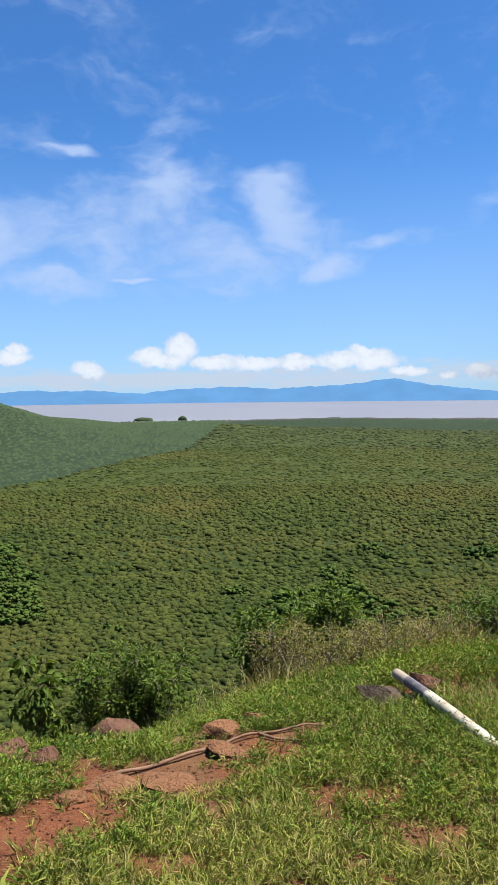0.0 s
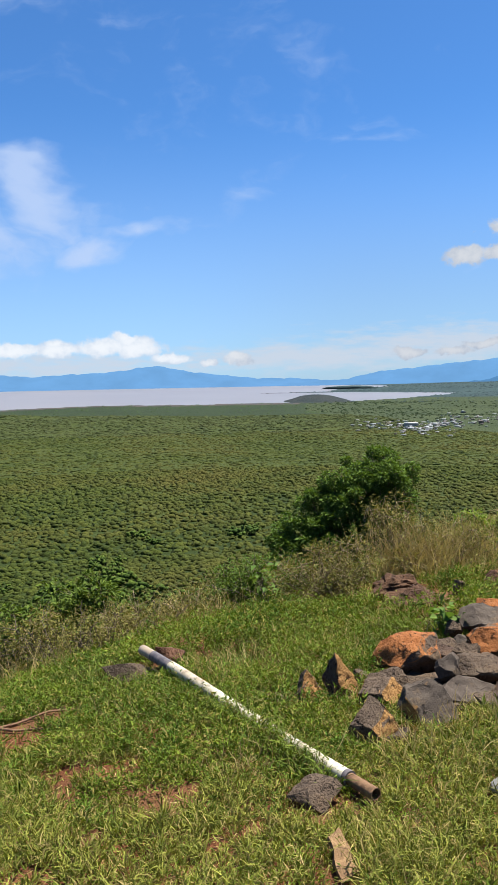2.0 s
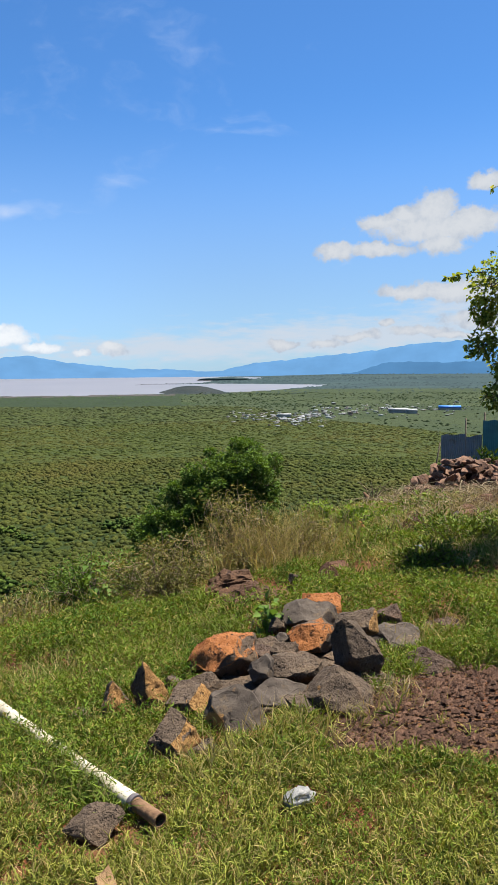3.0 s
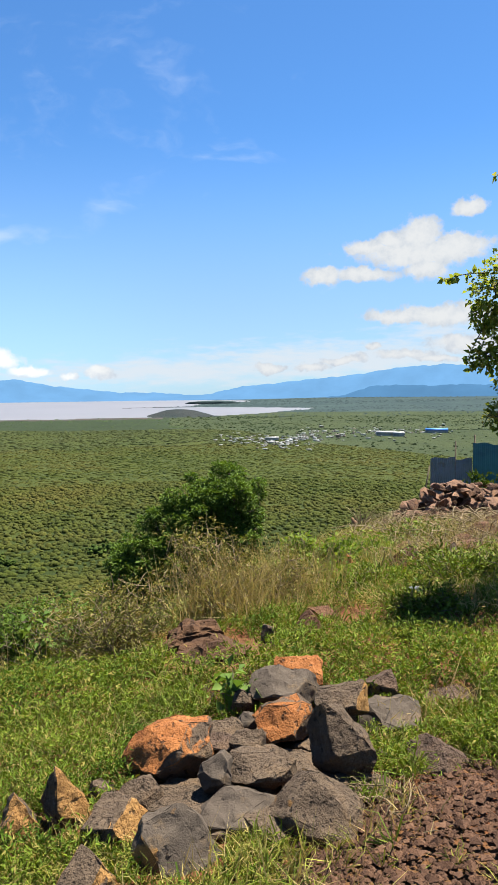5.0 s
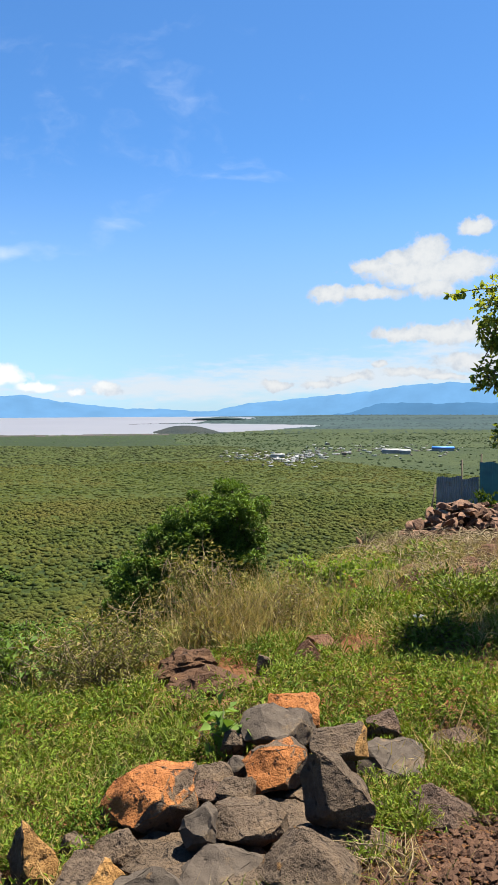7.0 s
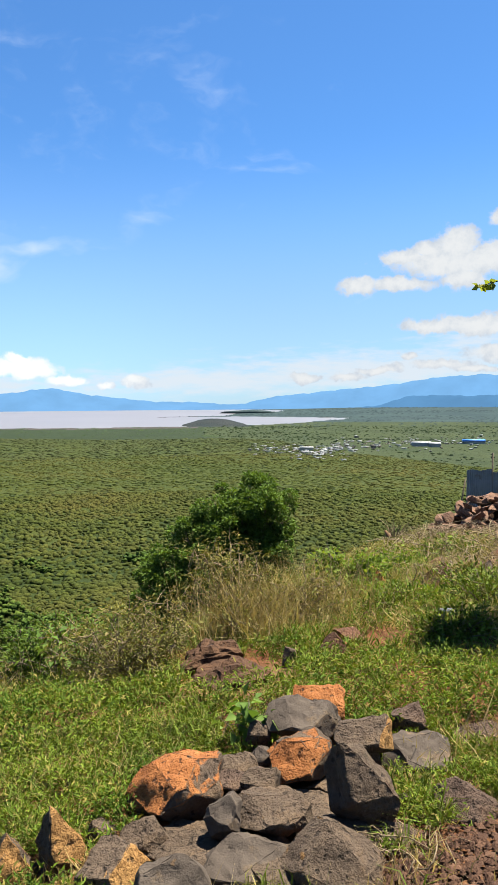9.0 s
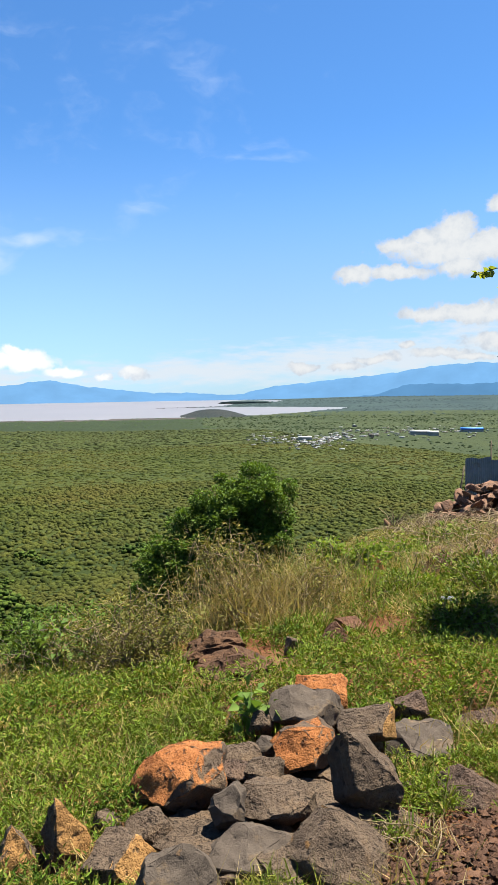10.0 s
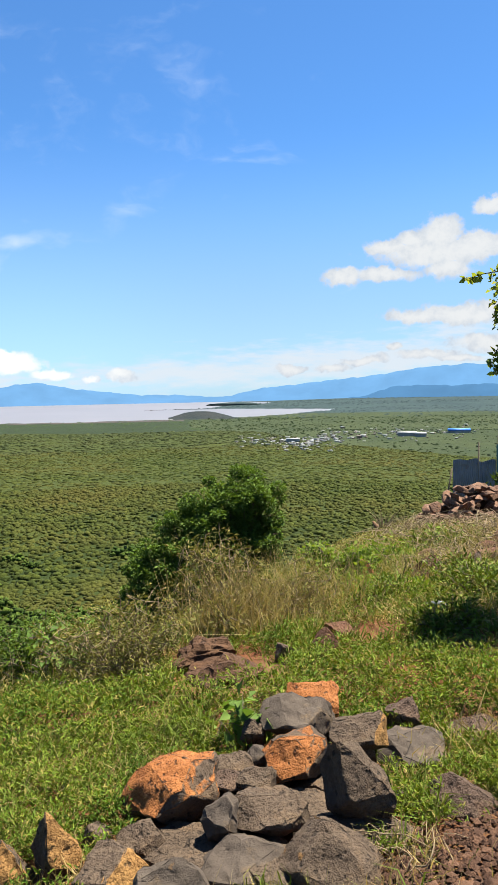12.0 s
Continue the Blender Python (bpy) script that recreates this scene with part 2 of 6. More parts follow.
def soil_material(name):
    m = Nodes(name)
    a, b, c = m.noise(0.9, 4), m.noise(6.0, 6), m.noise(70.0, 5)
    col = m.mix(m.ramp(b, 0.3, 0.7), (0.0623, 0.0203, 0.0079), (0.1197, 0.0421, 0.0165))
    col = m.mix(m.ramp(a, 0.45, 0.65, 0.0, 0.6), col, (0.0884, 0.0606, 0.0260))
    col = m.mix(m.ramp(c, 0.55, 0.72, 0.0, 0.7), col, (0.1734, 0.0885, 0.0440))
    h = m.math("ADD", m.math("MULTIPLY", b, 0.7), m.math("MULTIPLY", c, 0.3))
    return m.done(col, 0.95, m.bump(h, 0.9, 0.04), spec=0.15)


def plain_material(name, dark, light, spot, scale=0.02):
    m = Nodes(name)
    col = m.mix(m.ramp(m.noise(scale, 5), 0.35, 0.65), dark, light)
    col = m.mix(m.ramp(m.noise(scale * 9, 5, 0.7), 0.52, 0.66, 0.0, 0.8), col, spot)
    return m.done(col, 0.95, m.bump(m.noise(scale * 14, 4), 0.6, 3.0), spec=0.1)


def woods_material(name, dark, light, tan):
    """Foliage of many crowns whose colour varies from crown to crown and in wide patches."""
    m = Nodes(name)
    col = m.mix(m.island(), dark, light)
    col = m.mix(m.ramp(m.noise(0.010, 5, 0.65), 0.42, 0.66, 0.0, 0.8), col, tan)
    col = m.mix(m.ramp(m.noise(0.035, 3), 0.52, 0.70, 0.0, 0.5), col, dark)
    return m.done(col, 0.9, m.bump(m.noise(2.4, 4, 0.7), 0.9, 0.30), spec=0.1)


M_SOIL = soil_material("red_soil")
M_SLOPE = plain_material("weedy_slope", (0.0331, 0.0374, 0.0108), (0.0590, 0.0605, 0.0187), (0.0504, 0.0346, 0.0158), 0.5)
M_WOODFLOOR = plain_material("woodland_floor", (0.0140, 0.0220, 0.0040), (0.0240, 0.0330, 0.0060), (0.0100, 0.0170, 0.0035))
M_SCRUBFLOOR = plain_material("scrub_floor", (0.0260, 0.0361, 0.0065), (0.0400, 0.0475, 0.0085), (0.0200, 0.0285, 0.0057), 0.05)
# The valley floor is bluer: air haze is put into its base colour.
M_VALLEY = plain_material("hazed_valley_floor", (0.0133, 0.0212, 0.0086), (0.0185, 0.0277, 0.0112), (0.0103, 0.0175, 0.0082), 0.012)
M_PASTURE = plain_material("pasture", (0.0202, 0.0295, 0.0108), (0.0331, 0.0418, 0.0158), (0.0108, 0.0187, 0.0101), 0.012)
# Far land: its blue tint is aerial haze painted into the ground colour.
M_FARLAND = plain_material("hazed_far_land", (0.0158, 0.0288, 0.0302), (0.0274, 0.0432, 0.0403), (0.0108, 0.0202, 0.0259), 0.006)
M_SHORE = plain_material("shore_scrub", (0.0360, 0.0331, 0.0288), (0.0562, 0.0461, 0.0410), (0.0187, 0.0245, 0.0216), 0.010)
M_WOODS = woods_material("woods_leaves", (0.0186, 0.0282, 0.0041), (0.0447, 0.0546, 0.0079), (0.0596, 0.0522, 0.0105))
# Scrub further out is greyer, with the haze of distance in its colour.
M_WOODS_MID = woods_material("hazed_scrub_leaves", (0.0242, 0.0340, 0.0100), (0.0372, 0.0470, 0.0134), (0.0410, 0.0446, 0.0134))
M_WOODS_NEAR = woods_material("near_woods_leaves", (0.0190, 0.0378, 0.0058), (0.0634, 0.0922, 0.0130), (0.0523, 0.0741, 0.0108))
# Leaves of the valley woods: blue-green from haze mixed into the paint.
M_WOODS_FAR = woods_material("hazed_valley_leaves", (0.0214, 0.0343, 0.0147), (0.0320, 0.0479, 0.0191), (0.0306, 0.0450, 0.0191))
# Trees of the far plain and spits take the same painted haze.
M_WOODS_HAZY = woods_material("hazed_plain_leaves", (0.0130, 0.0245, 0.0274), (0.0202, 0.0346, 0.0346), (0.0216, 0.0360, 0.0360))
M_LONE = woods_material("pasture_tree_leaves", (0.0110, 0.0210, 0.0090), (0.0240, 0.0380, 0.0140), (0.0260, 0.0360, 0.0140))
# The knoll's blue-grey also holds air haze in the base colour.
M_KNOLL = plain_material("hazed_knoll_scrub", (0.0130, 0.0187, 0.0187), (0.0238, 0.0266, 0.0259), (0.0094, 0.0144, 0.0151), 0.02)


# ---------------------------------------------------------------- the ground
EDGE_Y = [-60, -10, 0, 2.5, 4.6, 6.6, 10, 16, 24, 35, 42, 50, 70]
EDGE_X = [-60, -14, -7.0, -4.6, -2.7, -0.7, 1.0, 2.6, 5.0, 9.0, 12.0, 20.0, 75.0]
CX, CY = 0.5, 0.7
PLAIN, LAKE = -62.4, -62.4


def wave(x, y, s, k):
    """Cheap smooth roughness between -1 and 1."""
    return (np.sin(x / s + 1.7 * k + 1.3 * np.sin(y / s * 0.8 + k)) + np.sin(y / s * 1.13 + 2.9 * k + 1.1 * np.sin(x / s * 0.7 + 2 * k))) / 2


def hill_z(x, y):
    zin = -0.12 + 0.04 * np.clip(x, -8, 8) - 0.04 * (np.clip(y, -20, 8) - 2)
    far = np.clip(y - 7, 0, 35)
    zin = zin - 0.16 * far
    w = np.interp(y, EDGE_Y, EDGE_X) - x
    fall = 0.75 * np.where(w > 20, w - 0.4, 0.9 * np.log1p(np.exp(np.clip((w - 0.4) / 0.9, -30, 25))))
    rough = 0.018 * wave(x, y, 0.35, 1) + 0.010 * wave(x, y, 0.13, 2)
    dip = 0.47 * np.exp(-(((x + 3.1) / 0.85) ** 2 + ((y - 4.4) / 0.85) ** 2))
    return zin - fall - dip - np.maximum(x - 55, 0) * 0.5 - np.maximum(-60 - y, 0) * 0.5 - np.maximum(y - 46, 0) * 0.55 + rough


def step01(v):
    v = np.clip(v, 0, 1)
    return v * v * (3 - 2 * v)


def polar(x, y):
    return np.degrees(np.arctan2(-(x - CX), y - CY)), np.hypot(x - CX, y - CY)


def terrace_edge(a):
    return np.interp(a, [-40, 10, 22, 27.3, 28.3, 30, 35.7, 39.9, 44, 60], [1180, 1180, 1300, 1330, 932, 705, 577, 490, 457, 380])


def lake_mask(a, d):
    """Above 0: water."""
    near = np.interp(a, [-9, -8.3, -4.4, -0.4, 3.9, 9.6, 10.2, 19, 27, 37.7, 50], [2600, 2290, 1930, 1762, 1720, 1720, 1700, 1790, 1660, 1630, 1630])
    top = np.interp(a, [-9, -8.3, -4.4, 0.0, 6.4, 6.6], [2450, 2440, 2560, 2700, 2640, 9000])
    one = np.minimum(d - near, top - d)
    near2 = np.interp(a, [-9.5, -3.4, 0, 1, 6.4], [9000, 3700, 3300, 2820, 2690])
    top2 = np.interp(a, [-9.5, -3.4, 0, 2], [4000, 4150, 4600, 9000])
    two = np.minimum(d - near2, top2 - d)
    return np.where(a < -9.2, -1e3, np.where(a > 56, -1e3, np.maximum(one, two)))


def plain_z(x, y):
    a, d = polar(x, y)
    edge = terrace_edge(a)
    sharp = np.interp(a, [20, 27, 28.5], [0.25, 0.10, 0.05])
    terrace = 10.4 * step01((1.02 * edge - d) / (sharp * edge))
    hump = np.interp(a, [35.5, 37.7, 40.6, 42.2, 43.8, 50, 58, 70], [0, 13, 22, 36, 47, 78, 60, 0])
    hump = hump * np.where(d < 1300, step01((d - 700) / 600), step01((2000 - d) / 700))
    knoll = 16 * np.exp(-(((a - 1.7) / 1.9) ** 4)) * np.exp(-(((d - 1830) / 75) ** 2)) * (1 + 0.12 * wave(a, d / 90, 0.5, 3))
    lake = lake_mask(a, d)
    z = PLAIN + 0.7 + terrace + hump + knoll + 0.9 * wave(x, y, 60, 4) * step01((1500 - d) / 300)
    z = z + 10 * step01((d - 2400) / 2000) * step01((-2 - a) / 10)
    return np.where((lake > 0) & (knoll < 1.0), PLAIN - 3.0, z)


def ground_z(x, y):
    x, y = np.asarray(x, float), np.asarray(y, float)
    h, p = hill_z(x, y), plain_z(x, y)
    k = np.clip(0.5 + (h - p) / 16, 0, 1)
    return p * (1 - k) + h * k + 8 * k * (1 - k) * 0.5


def gz(x, y):
    return float(ground_z(x, y))


def mesh_of(name, verts, polys, mats, index=None, smooth=False):
    """A mesh from arrays: verts n x 3, polys m x k."""
    me = bpy.data.meshes.new(name)
    verts, polys = np.asarray(verts, np.float32), np.asarray(polys, np.int32)
    n, (m, k) = len(verts), polys.shape
    me.vertices.add(n)
    me.vertices.foreach_set("co", verts.ravel())
    me.loops.add(m * k)
    me.loops.foreach_set("vertex_index", polys.ravel())
    me.polygons.add(m)
    me.polygons.foreach_set("loop_start", np.arange(0, m * k, k, dtype=np.int32))
    for mat in mats if isinstance(mats, (list, tuple)) else [mats]:
        me.materials.append(mat)
    if index is not None:
        me.polygons.foreach_set("material_index", np.asarray(index, np.int32))
    if smooth:
        me.polygons.foreach_set("use_smooth", np.ones(m, bool))
    me.update(calc_edges=True)
    return me


def put(name, me, parent=None, label="", category="", group="", kind="", place=None):
    ob = new(name, me)
    if parent is not None:
        ob.parent = parent
    if place is not None:
        ob.matrix_basis = place
    return tagged(ob, label, category, group, kind)


def build_ground():
    rings = [0.0, 0.4]
    while rings[-1] < 4790:
        rings.append(rings[-1] + max(0.05, 0.019 * rings[-1]))
    r = np.array(rings[1:])
    az_in = np.arange(-26, 48, 0.5)
    az_out = np.arange(48, 334, 3.0)
    a = np.radians(np.r_[az_in, az_out])
    x = CX - np.sin(a)[None] * r[:, None]
    y = CY + np.cos(a)[None] * r[:, None]
    z = ground_z(x, y)
    verts = np.stack([x, y, z], -1).reshape(-1, 3)
    nr, na = x.shape
    i = np.arange(nr - 1)[:, None] * na + np.arange(na)[None]
    j = np.arange(nr - 1)[:, None] * na + (np.arange(na)[None] + 1) % na
    polys = np.stack([i, i + na, j + na, j], -1).reshape(-1, 4)
    c = verts[polys].mean(1)
    deg, d = polar(c[:, 0], c[:, 1])
    lake = lake_mask(deg, d)
    idx = np.where(c[:, 2] > -45, np.where((d > 8.0) | (deg + 4 * np.sin(3 * d) > 66) | (deg + 4 * np.sin(2.3 * d + 1) < -26), 7, 0), 1)
    edge = terrace_edge(deg)
    out = (d > 1.0 * edge) & (c[:, 2] < -10)
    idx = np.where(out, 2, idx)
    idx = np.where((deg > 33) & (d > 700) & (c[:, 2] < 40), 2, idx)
    idx = np.where((idx == 1) & (d * (1 + 0.1 * np.sin(deg)) > 300), 8, idx)
    meadow = (deg < 2.5) & (d > np.interp(deg, [-30, -18, -9, -4, 2], [520, 580, 720, 880, 1300])) & (d < 2000)
    idx = np.where(meadow, 3, idx)
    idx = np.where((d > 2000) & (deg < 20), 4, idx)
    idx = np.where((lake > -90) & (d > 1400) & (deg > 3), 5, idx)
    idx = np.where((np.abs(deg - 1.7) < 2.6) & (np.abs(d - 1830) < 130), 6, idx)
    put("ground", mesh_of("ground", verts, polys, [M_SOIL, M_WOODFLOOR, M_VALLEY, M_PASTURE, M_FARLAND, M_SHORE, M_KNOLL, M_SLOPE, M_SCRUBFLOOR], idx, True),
        label="red soil hill top above a wide green plain", kind="structure")
    # the middle of the sheet
    ring0 = verts[:na]
    hub = np.vstack([[CX, CY, gz(CX, CY)], ring0])
    fan = np.array([[0, 1 + k, 1 + (k + 1) % na] for k in range(na)])
    put("ground_hub", mesh_of("ground_hub", hub, fan, M_SLOPE, None, True), label="trodden weedy soil of the hill top", kind="structure")


build_ground()


def build_lake():
    m = Nodes("turbid_water")
    col = m.mix(m.ramp(m.noise(0.0022, 3), 0.35, 0.65), (0.1238, 0.1094, 0.1022), (0.1440, 0.1274, 0.1195))
    mat = m.done(col, 0.35, m.bump(m.noise(0.08, 3), 0.25, 0.4), spec=0.5)
    a = np.radians(np.arange(-14, 60, 1.0))
    r = np.array([1500, 2200, 3000, 3800, 4790.0])
    x, y = CX - np.sin(a)[None] * r[:, None], CY + np.cos(a)[None] * r[:, None]
    verts = np.stack([x, y, np.full_like(x, LAKE)], -1).reshape(-1, 3)
    na = len(a)
    i = (np.arange(len(r) - 1)[:, None] * na + np.arange(na - 1)[None]).ravel()
    put("lake_water", mesh_of("lake_water", verts, np.stack([i, i + na, i + na + 1, i + 1], -1), mat), label="pale brown silty lake water", kind="structure")


build_lake()


def build_mountains(name, profile, dist, deep, colour, label):
    """A far range: a ridge with folds that falls towards the viewer. profile: turn and height in degrees."""
    # Airlight before the range is imitated by a blue emission over the rock.
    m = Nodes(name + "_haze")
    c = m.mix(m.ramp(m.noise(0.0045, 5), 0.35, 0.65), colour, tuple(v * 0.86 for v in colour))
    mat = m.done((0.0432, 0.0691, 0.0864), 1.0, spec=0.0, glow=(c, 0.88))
    az_l = np.arange(profile[-1][0], profile[0][0], 0.12)
    pa, pe = np.array(profile)[::-1].T
    top = 1.6 + dist * np.tan(np.radians(np.interp(az_l, pa, pe)))
    top = top + 6.5 * wave(az_l, az_l * 0, 0.9, 2) + 4.0 * wave(az_l, az_l * 0, 0.27, 5) + 2.0 * wave(az_l, az_l * 0, 0.11, 3)
    a = np.radians(az_l)
    rows = []
    steps = np.linspace(0, 1, 9)
    for s in steps:
        fold = 30 * s * (1 - s) * 4 * wave(az_l, 0 * az_l, 0.8, 1 + 3 * s) * 0.4
        d = dist + deep * (s - 1)
        h = LAKE - 2 + (top - LAKE + 2) * np.clip(s ** 1.15, 0, 1) + 0.25 * fold * (1 - s)
        rows.append(np.stack([CX - np.sin(a) * d, CY + np.cos(a) * d, h], -1))
    d = dist + 60
    rows.append(np.stack([CX - np.sin(a) * d, CY + np.cos(a) * d, np.full_like(a, LAKE - 5)], -1))
    verts = np.array(rows).reshape(-1, 3)
    na = len(a)
    i = (np.arange(len(rows) - 1)[:, None] * na + np.arange(na - 1)[None]).ravel()
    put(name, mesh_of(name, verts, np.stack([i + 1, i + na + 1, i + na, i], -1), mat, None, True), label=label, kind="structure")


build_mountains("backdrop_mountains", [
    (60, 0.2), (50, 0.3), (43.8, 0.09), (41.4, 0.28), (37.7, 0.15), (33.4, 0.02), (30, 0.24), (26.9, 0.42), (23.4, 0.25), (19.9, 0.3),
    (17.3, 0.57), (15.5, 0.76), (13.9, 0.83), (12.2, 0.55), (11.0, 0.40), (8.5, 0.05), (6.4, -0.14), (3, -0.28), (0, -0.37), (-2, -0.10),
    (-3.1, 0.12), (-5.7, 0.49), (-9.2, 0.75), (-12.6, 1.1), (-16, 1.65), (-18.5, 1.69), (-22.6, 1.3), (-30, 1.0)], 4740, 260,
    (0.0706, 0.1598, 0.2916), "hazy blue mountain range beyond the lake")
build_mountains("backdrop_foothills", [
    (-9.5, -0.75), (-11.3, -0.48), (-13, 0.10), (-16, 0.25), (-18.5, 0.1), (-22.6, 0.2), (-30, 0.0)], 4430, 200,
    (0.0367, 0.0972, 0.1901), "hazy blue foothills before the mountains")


# ---------------------------------------------------------------- woods on the plain
def ico(sub):
    bm = bmesh.new()
    bmesh.ops.create_icosphere(bm, subdivisions=sub, radius=1.0)
    bm.verts.ensure_lookup_table()
    v = np.array([q.co[:] for q in bm.verts])
    f = np.array([[q.index for q in p.verts] for p in bm.faces])
    bm.free()
    return v, f


RING = np.array([(0, 0, 1)] + [(math.cos(k * math.pi / 3.5), math.sin(k * math.pi / 3.5), -0.25) for k in range(7)])
RINGF = np.array([(0, 1 + k, 1 + (k + 1) % 7) for k in range(7)])
OCTA = np.array([(0, 0, 1), (1, 0, 0.12), (0, 1, 0.12), (-1, 0, 0.12), (0, -1, 0.12), (0, 0, -0.6)], float)
OCTAF = np.array([(0, 1, 2), (0, 2, 3), (0, 3, 4), (0, 4, 1), (5, 2, 1), (5, 3, 2), (5, 4, 3), (5, 1, 4)])
ICO1, ICO1F = ico(1)
ICO2, ICO2F = ico(2)
ICO3, ICO3F = ico(3)


def blob_mesh(name, rng, pos, rad, flat, base, faces, mat, jag=0.35):
    """Many uneven clumps in one mesh."""
    n, k = len(pos), len(base)
    spin = rng.uniform(0, 2 * np.pi, n)
    c, s = np.cos(spin)[:, None], np.sin(spin)[:, None]
    bx, by = base[None, :, 0] * c - base[None, :, 1] * s, base[None, :, 0] * s + base[None, :, 1] * c
    grow = 1 + jag * rng.uniform(-1, 1, (n, k))
    long = rng.uniform(0.8, 1.25, (n, 1))
    v = np.stack([bx * grow * rad[:, None] * long, by * grow * rad[:, None] / long, base[None, :, 2] * grow * rad[:, None] * flat[:, None]], -1) + pos[:, None]
    f = (np.arange(n) * k)[:, None, None] + faces[None]
    return mesh_of(name, v.reshape(-1, 3), f.reshape(-1, 3), mat, None, True)


def sector(rng, n, d0, d1, a0=-24.5, a1=46.5):
    d = np.sqrt(rng.uniform(d0 ** 2, d1 ** 2, n))
    a = rng.uniform(a0, a1, n)
    x, y = CX - np.sin(np.radians(a)) * d, CY + np.cos(np.radians(a)) * d
    return x, y, a, d


def on_plain(x, y):
    return hill_z(x, y) < plain_z(x, y) + 2


def build_woods():
    rng = np.random.default_rng(5)
    top = ICO1F[(ICO1[ICO1F][:, :, 2].mean(1) > -0.55)]
    # nearest woods: crowns of several clumps
    x, y, a, d = sector(rng, 5000, 100, 260)
    z = ground_z(x, y)
    keep = z < -30
    keep &= wave(x, y, 19, 6) + 0.6 * wave(x, y, 6, 7) > 0.55
    x, y, z = x[keep], y[keep], z[keep]
    size = rng.uniform(0.8, 1.7, len(x)) * rng.choice([0.8, 1.0, 1.5], len(x), p=[0.45, 0.45, 0.10])
    reps = 8
    off = rng.normal(0, 0.52, (len(x), reps, 3)) * size[:, None, None]
    off[..., 2] = np.abs(off[..., 2]) * 0.9
    pos = np.stack([x, y, z + size * 0.55], -1)[:, None] + off
    rad = (size[:, None] * rng.uniform(0.28, 0.55, (len(x), reps))).ravel()
    put("near_woods", blob_mesh("near_woods", rng, pos.reshape(-1, 3), rad, np.full(len(rad), 0.75), ICO1, ICO1F, M_WOODS_NEAR, 0.45),
        label="dense green bush woodland at the foot of the hill", category="woodland", kind="stuff")
    # scrub further out, thinner with the distance
    for d0, d1, n, r0, r1, mat in ((100, 215, 19000, 0.45, 1.10, M_WOODS), (205, 420, 21000, 0.70, 1.50, M_WOODS), (400, 700, 17500, 1.1, 2.3, M_WOODS),
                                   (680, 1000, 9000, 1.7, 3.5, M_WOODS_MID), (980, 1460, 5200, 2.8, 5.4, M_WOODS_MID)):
        x, y, a, d = sector(rng, n, d0, d1)
        meadow = (a < 2.5) & (d > np.interp(a, [-30, -18, -9, -4, 2], [520, 580, 720, 880, 1300]))
        z = ground_z(x, y)
        bare = wave(x, y, 40, 9) * wave(x, y, 23, 8) > 0.78
        keep = (on_plain(x, y) | ((d < 215) & (z < -38))) & ~meadow & (d < terrace_edge(a)) & ~bare
        x, y, z = x[keep], y[keep], z[keep]
        rad = r0 + (r1 - r0) * rng.uniform(0, 1, len(x)) ** 1.6
        far = d0 > 300
        pos = np.stack([x, y, z + rad * (rng.uniform(-0.06, 0.10, len(rad)) if far else rng.uniform(0.05, 0.30, len(rad)))], -1)
        flat = rng.uniform(0.17, 0.34, len(rad)) if far else rng.uniform(0.45, 0.85, len(rad))
        put("scrub_woods", blob_mesh("scrub_woods", rng, pos, rad, flat, ICO1, top, mat, 0.36 if far else 0.45),
            label="even olive green scrub woodland covering the plain", category="woodland", kind="stuff")
    # valley beyond the terrace, the far strip and single trees of the pasture
    x, y, a, d = sector(rng, 34000, 380, 1720)
    valley = (d > terrace_edge(a) * 1.03) | ((a < 27) & (d > 1440))
    lake = lake_mask(a, d)
    meadow = (a < 2.5) & (d > np.interp(a, [-30, -18, -9, -4, 2], [520, 580, 720, 880, 1300]))
    keep = (valley | meadow) & (lake < -15) & ((a > 27) | (a < 2.5) | (rng.uniform(0, 1, len(x)) < 0.05)) & on_plain(x, y) & (~meadow | (rng.uniform(0, 1, len(x)) < 0.16 + 0.3 * (wave(x, y, 70, 4) > 0.2)))
    lone = meadow[keep]
    x, y, d = x[keep], y[keep], d[keep]
    rad = rng.uniform(1.6, 3.4, len(x)) * np.interp(d, [400, 1700], [0.8, 1.25]) * np.where(lone, rng.uniform(0.2, 0.85, len(x)), 1.0)
    pos = np.stack([x, y, ground_z(x, y) + rad * 0.04], -1)
    flat = rng.uniform(0.40, 0.75, len(rad))
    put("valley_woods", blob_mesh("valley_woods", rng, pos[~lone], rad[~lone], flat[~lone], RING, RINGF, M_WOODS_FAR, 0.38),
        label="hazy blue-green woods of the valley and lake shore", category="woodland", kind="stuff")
    put("pasture_trees", blob_mesh("pasture_trees", rng, pos[lone], rad[lone], flat[lone], ICO1, top, M_LONE, 0.38),
        label="single dark green trees and hedges of the far pasture", category="trees", kind="stuff")
    # far land behind the town and on the spits
    x, y, a, d = sector(rng, 3800, 1650, 4300, -24, 9)
    keep = (lake_mask(a, d) < -20) & (wave(x * 0.4, y, 130, 4) + 0.5 * wave(x, y, 60, 2) > 0.0)
    x, y, d = x[keep], y[keep], d[keep]
    rad = rng.uniform(2, 5, len(x)) * np.interp(d, [1600, 4300], [0.8, 1.7])
    pos = np.stack([x, y, ground_z(x, y) + rad * 0.1], -1)
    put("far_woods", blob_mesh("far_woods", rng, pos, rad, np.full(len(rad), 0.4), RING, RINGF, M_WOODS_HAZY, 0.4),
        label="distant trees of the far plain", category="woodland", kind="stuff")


build_woods()


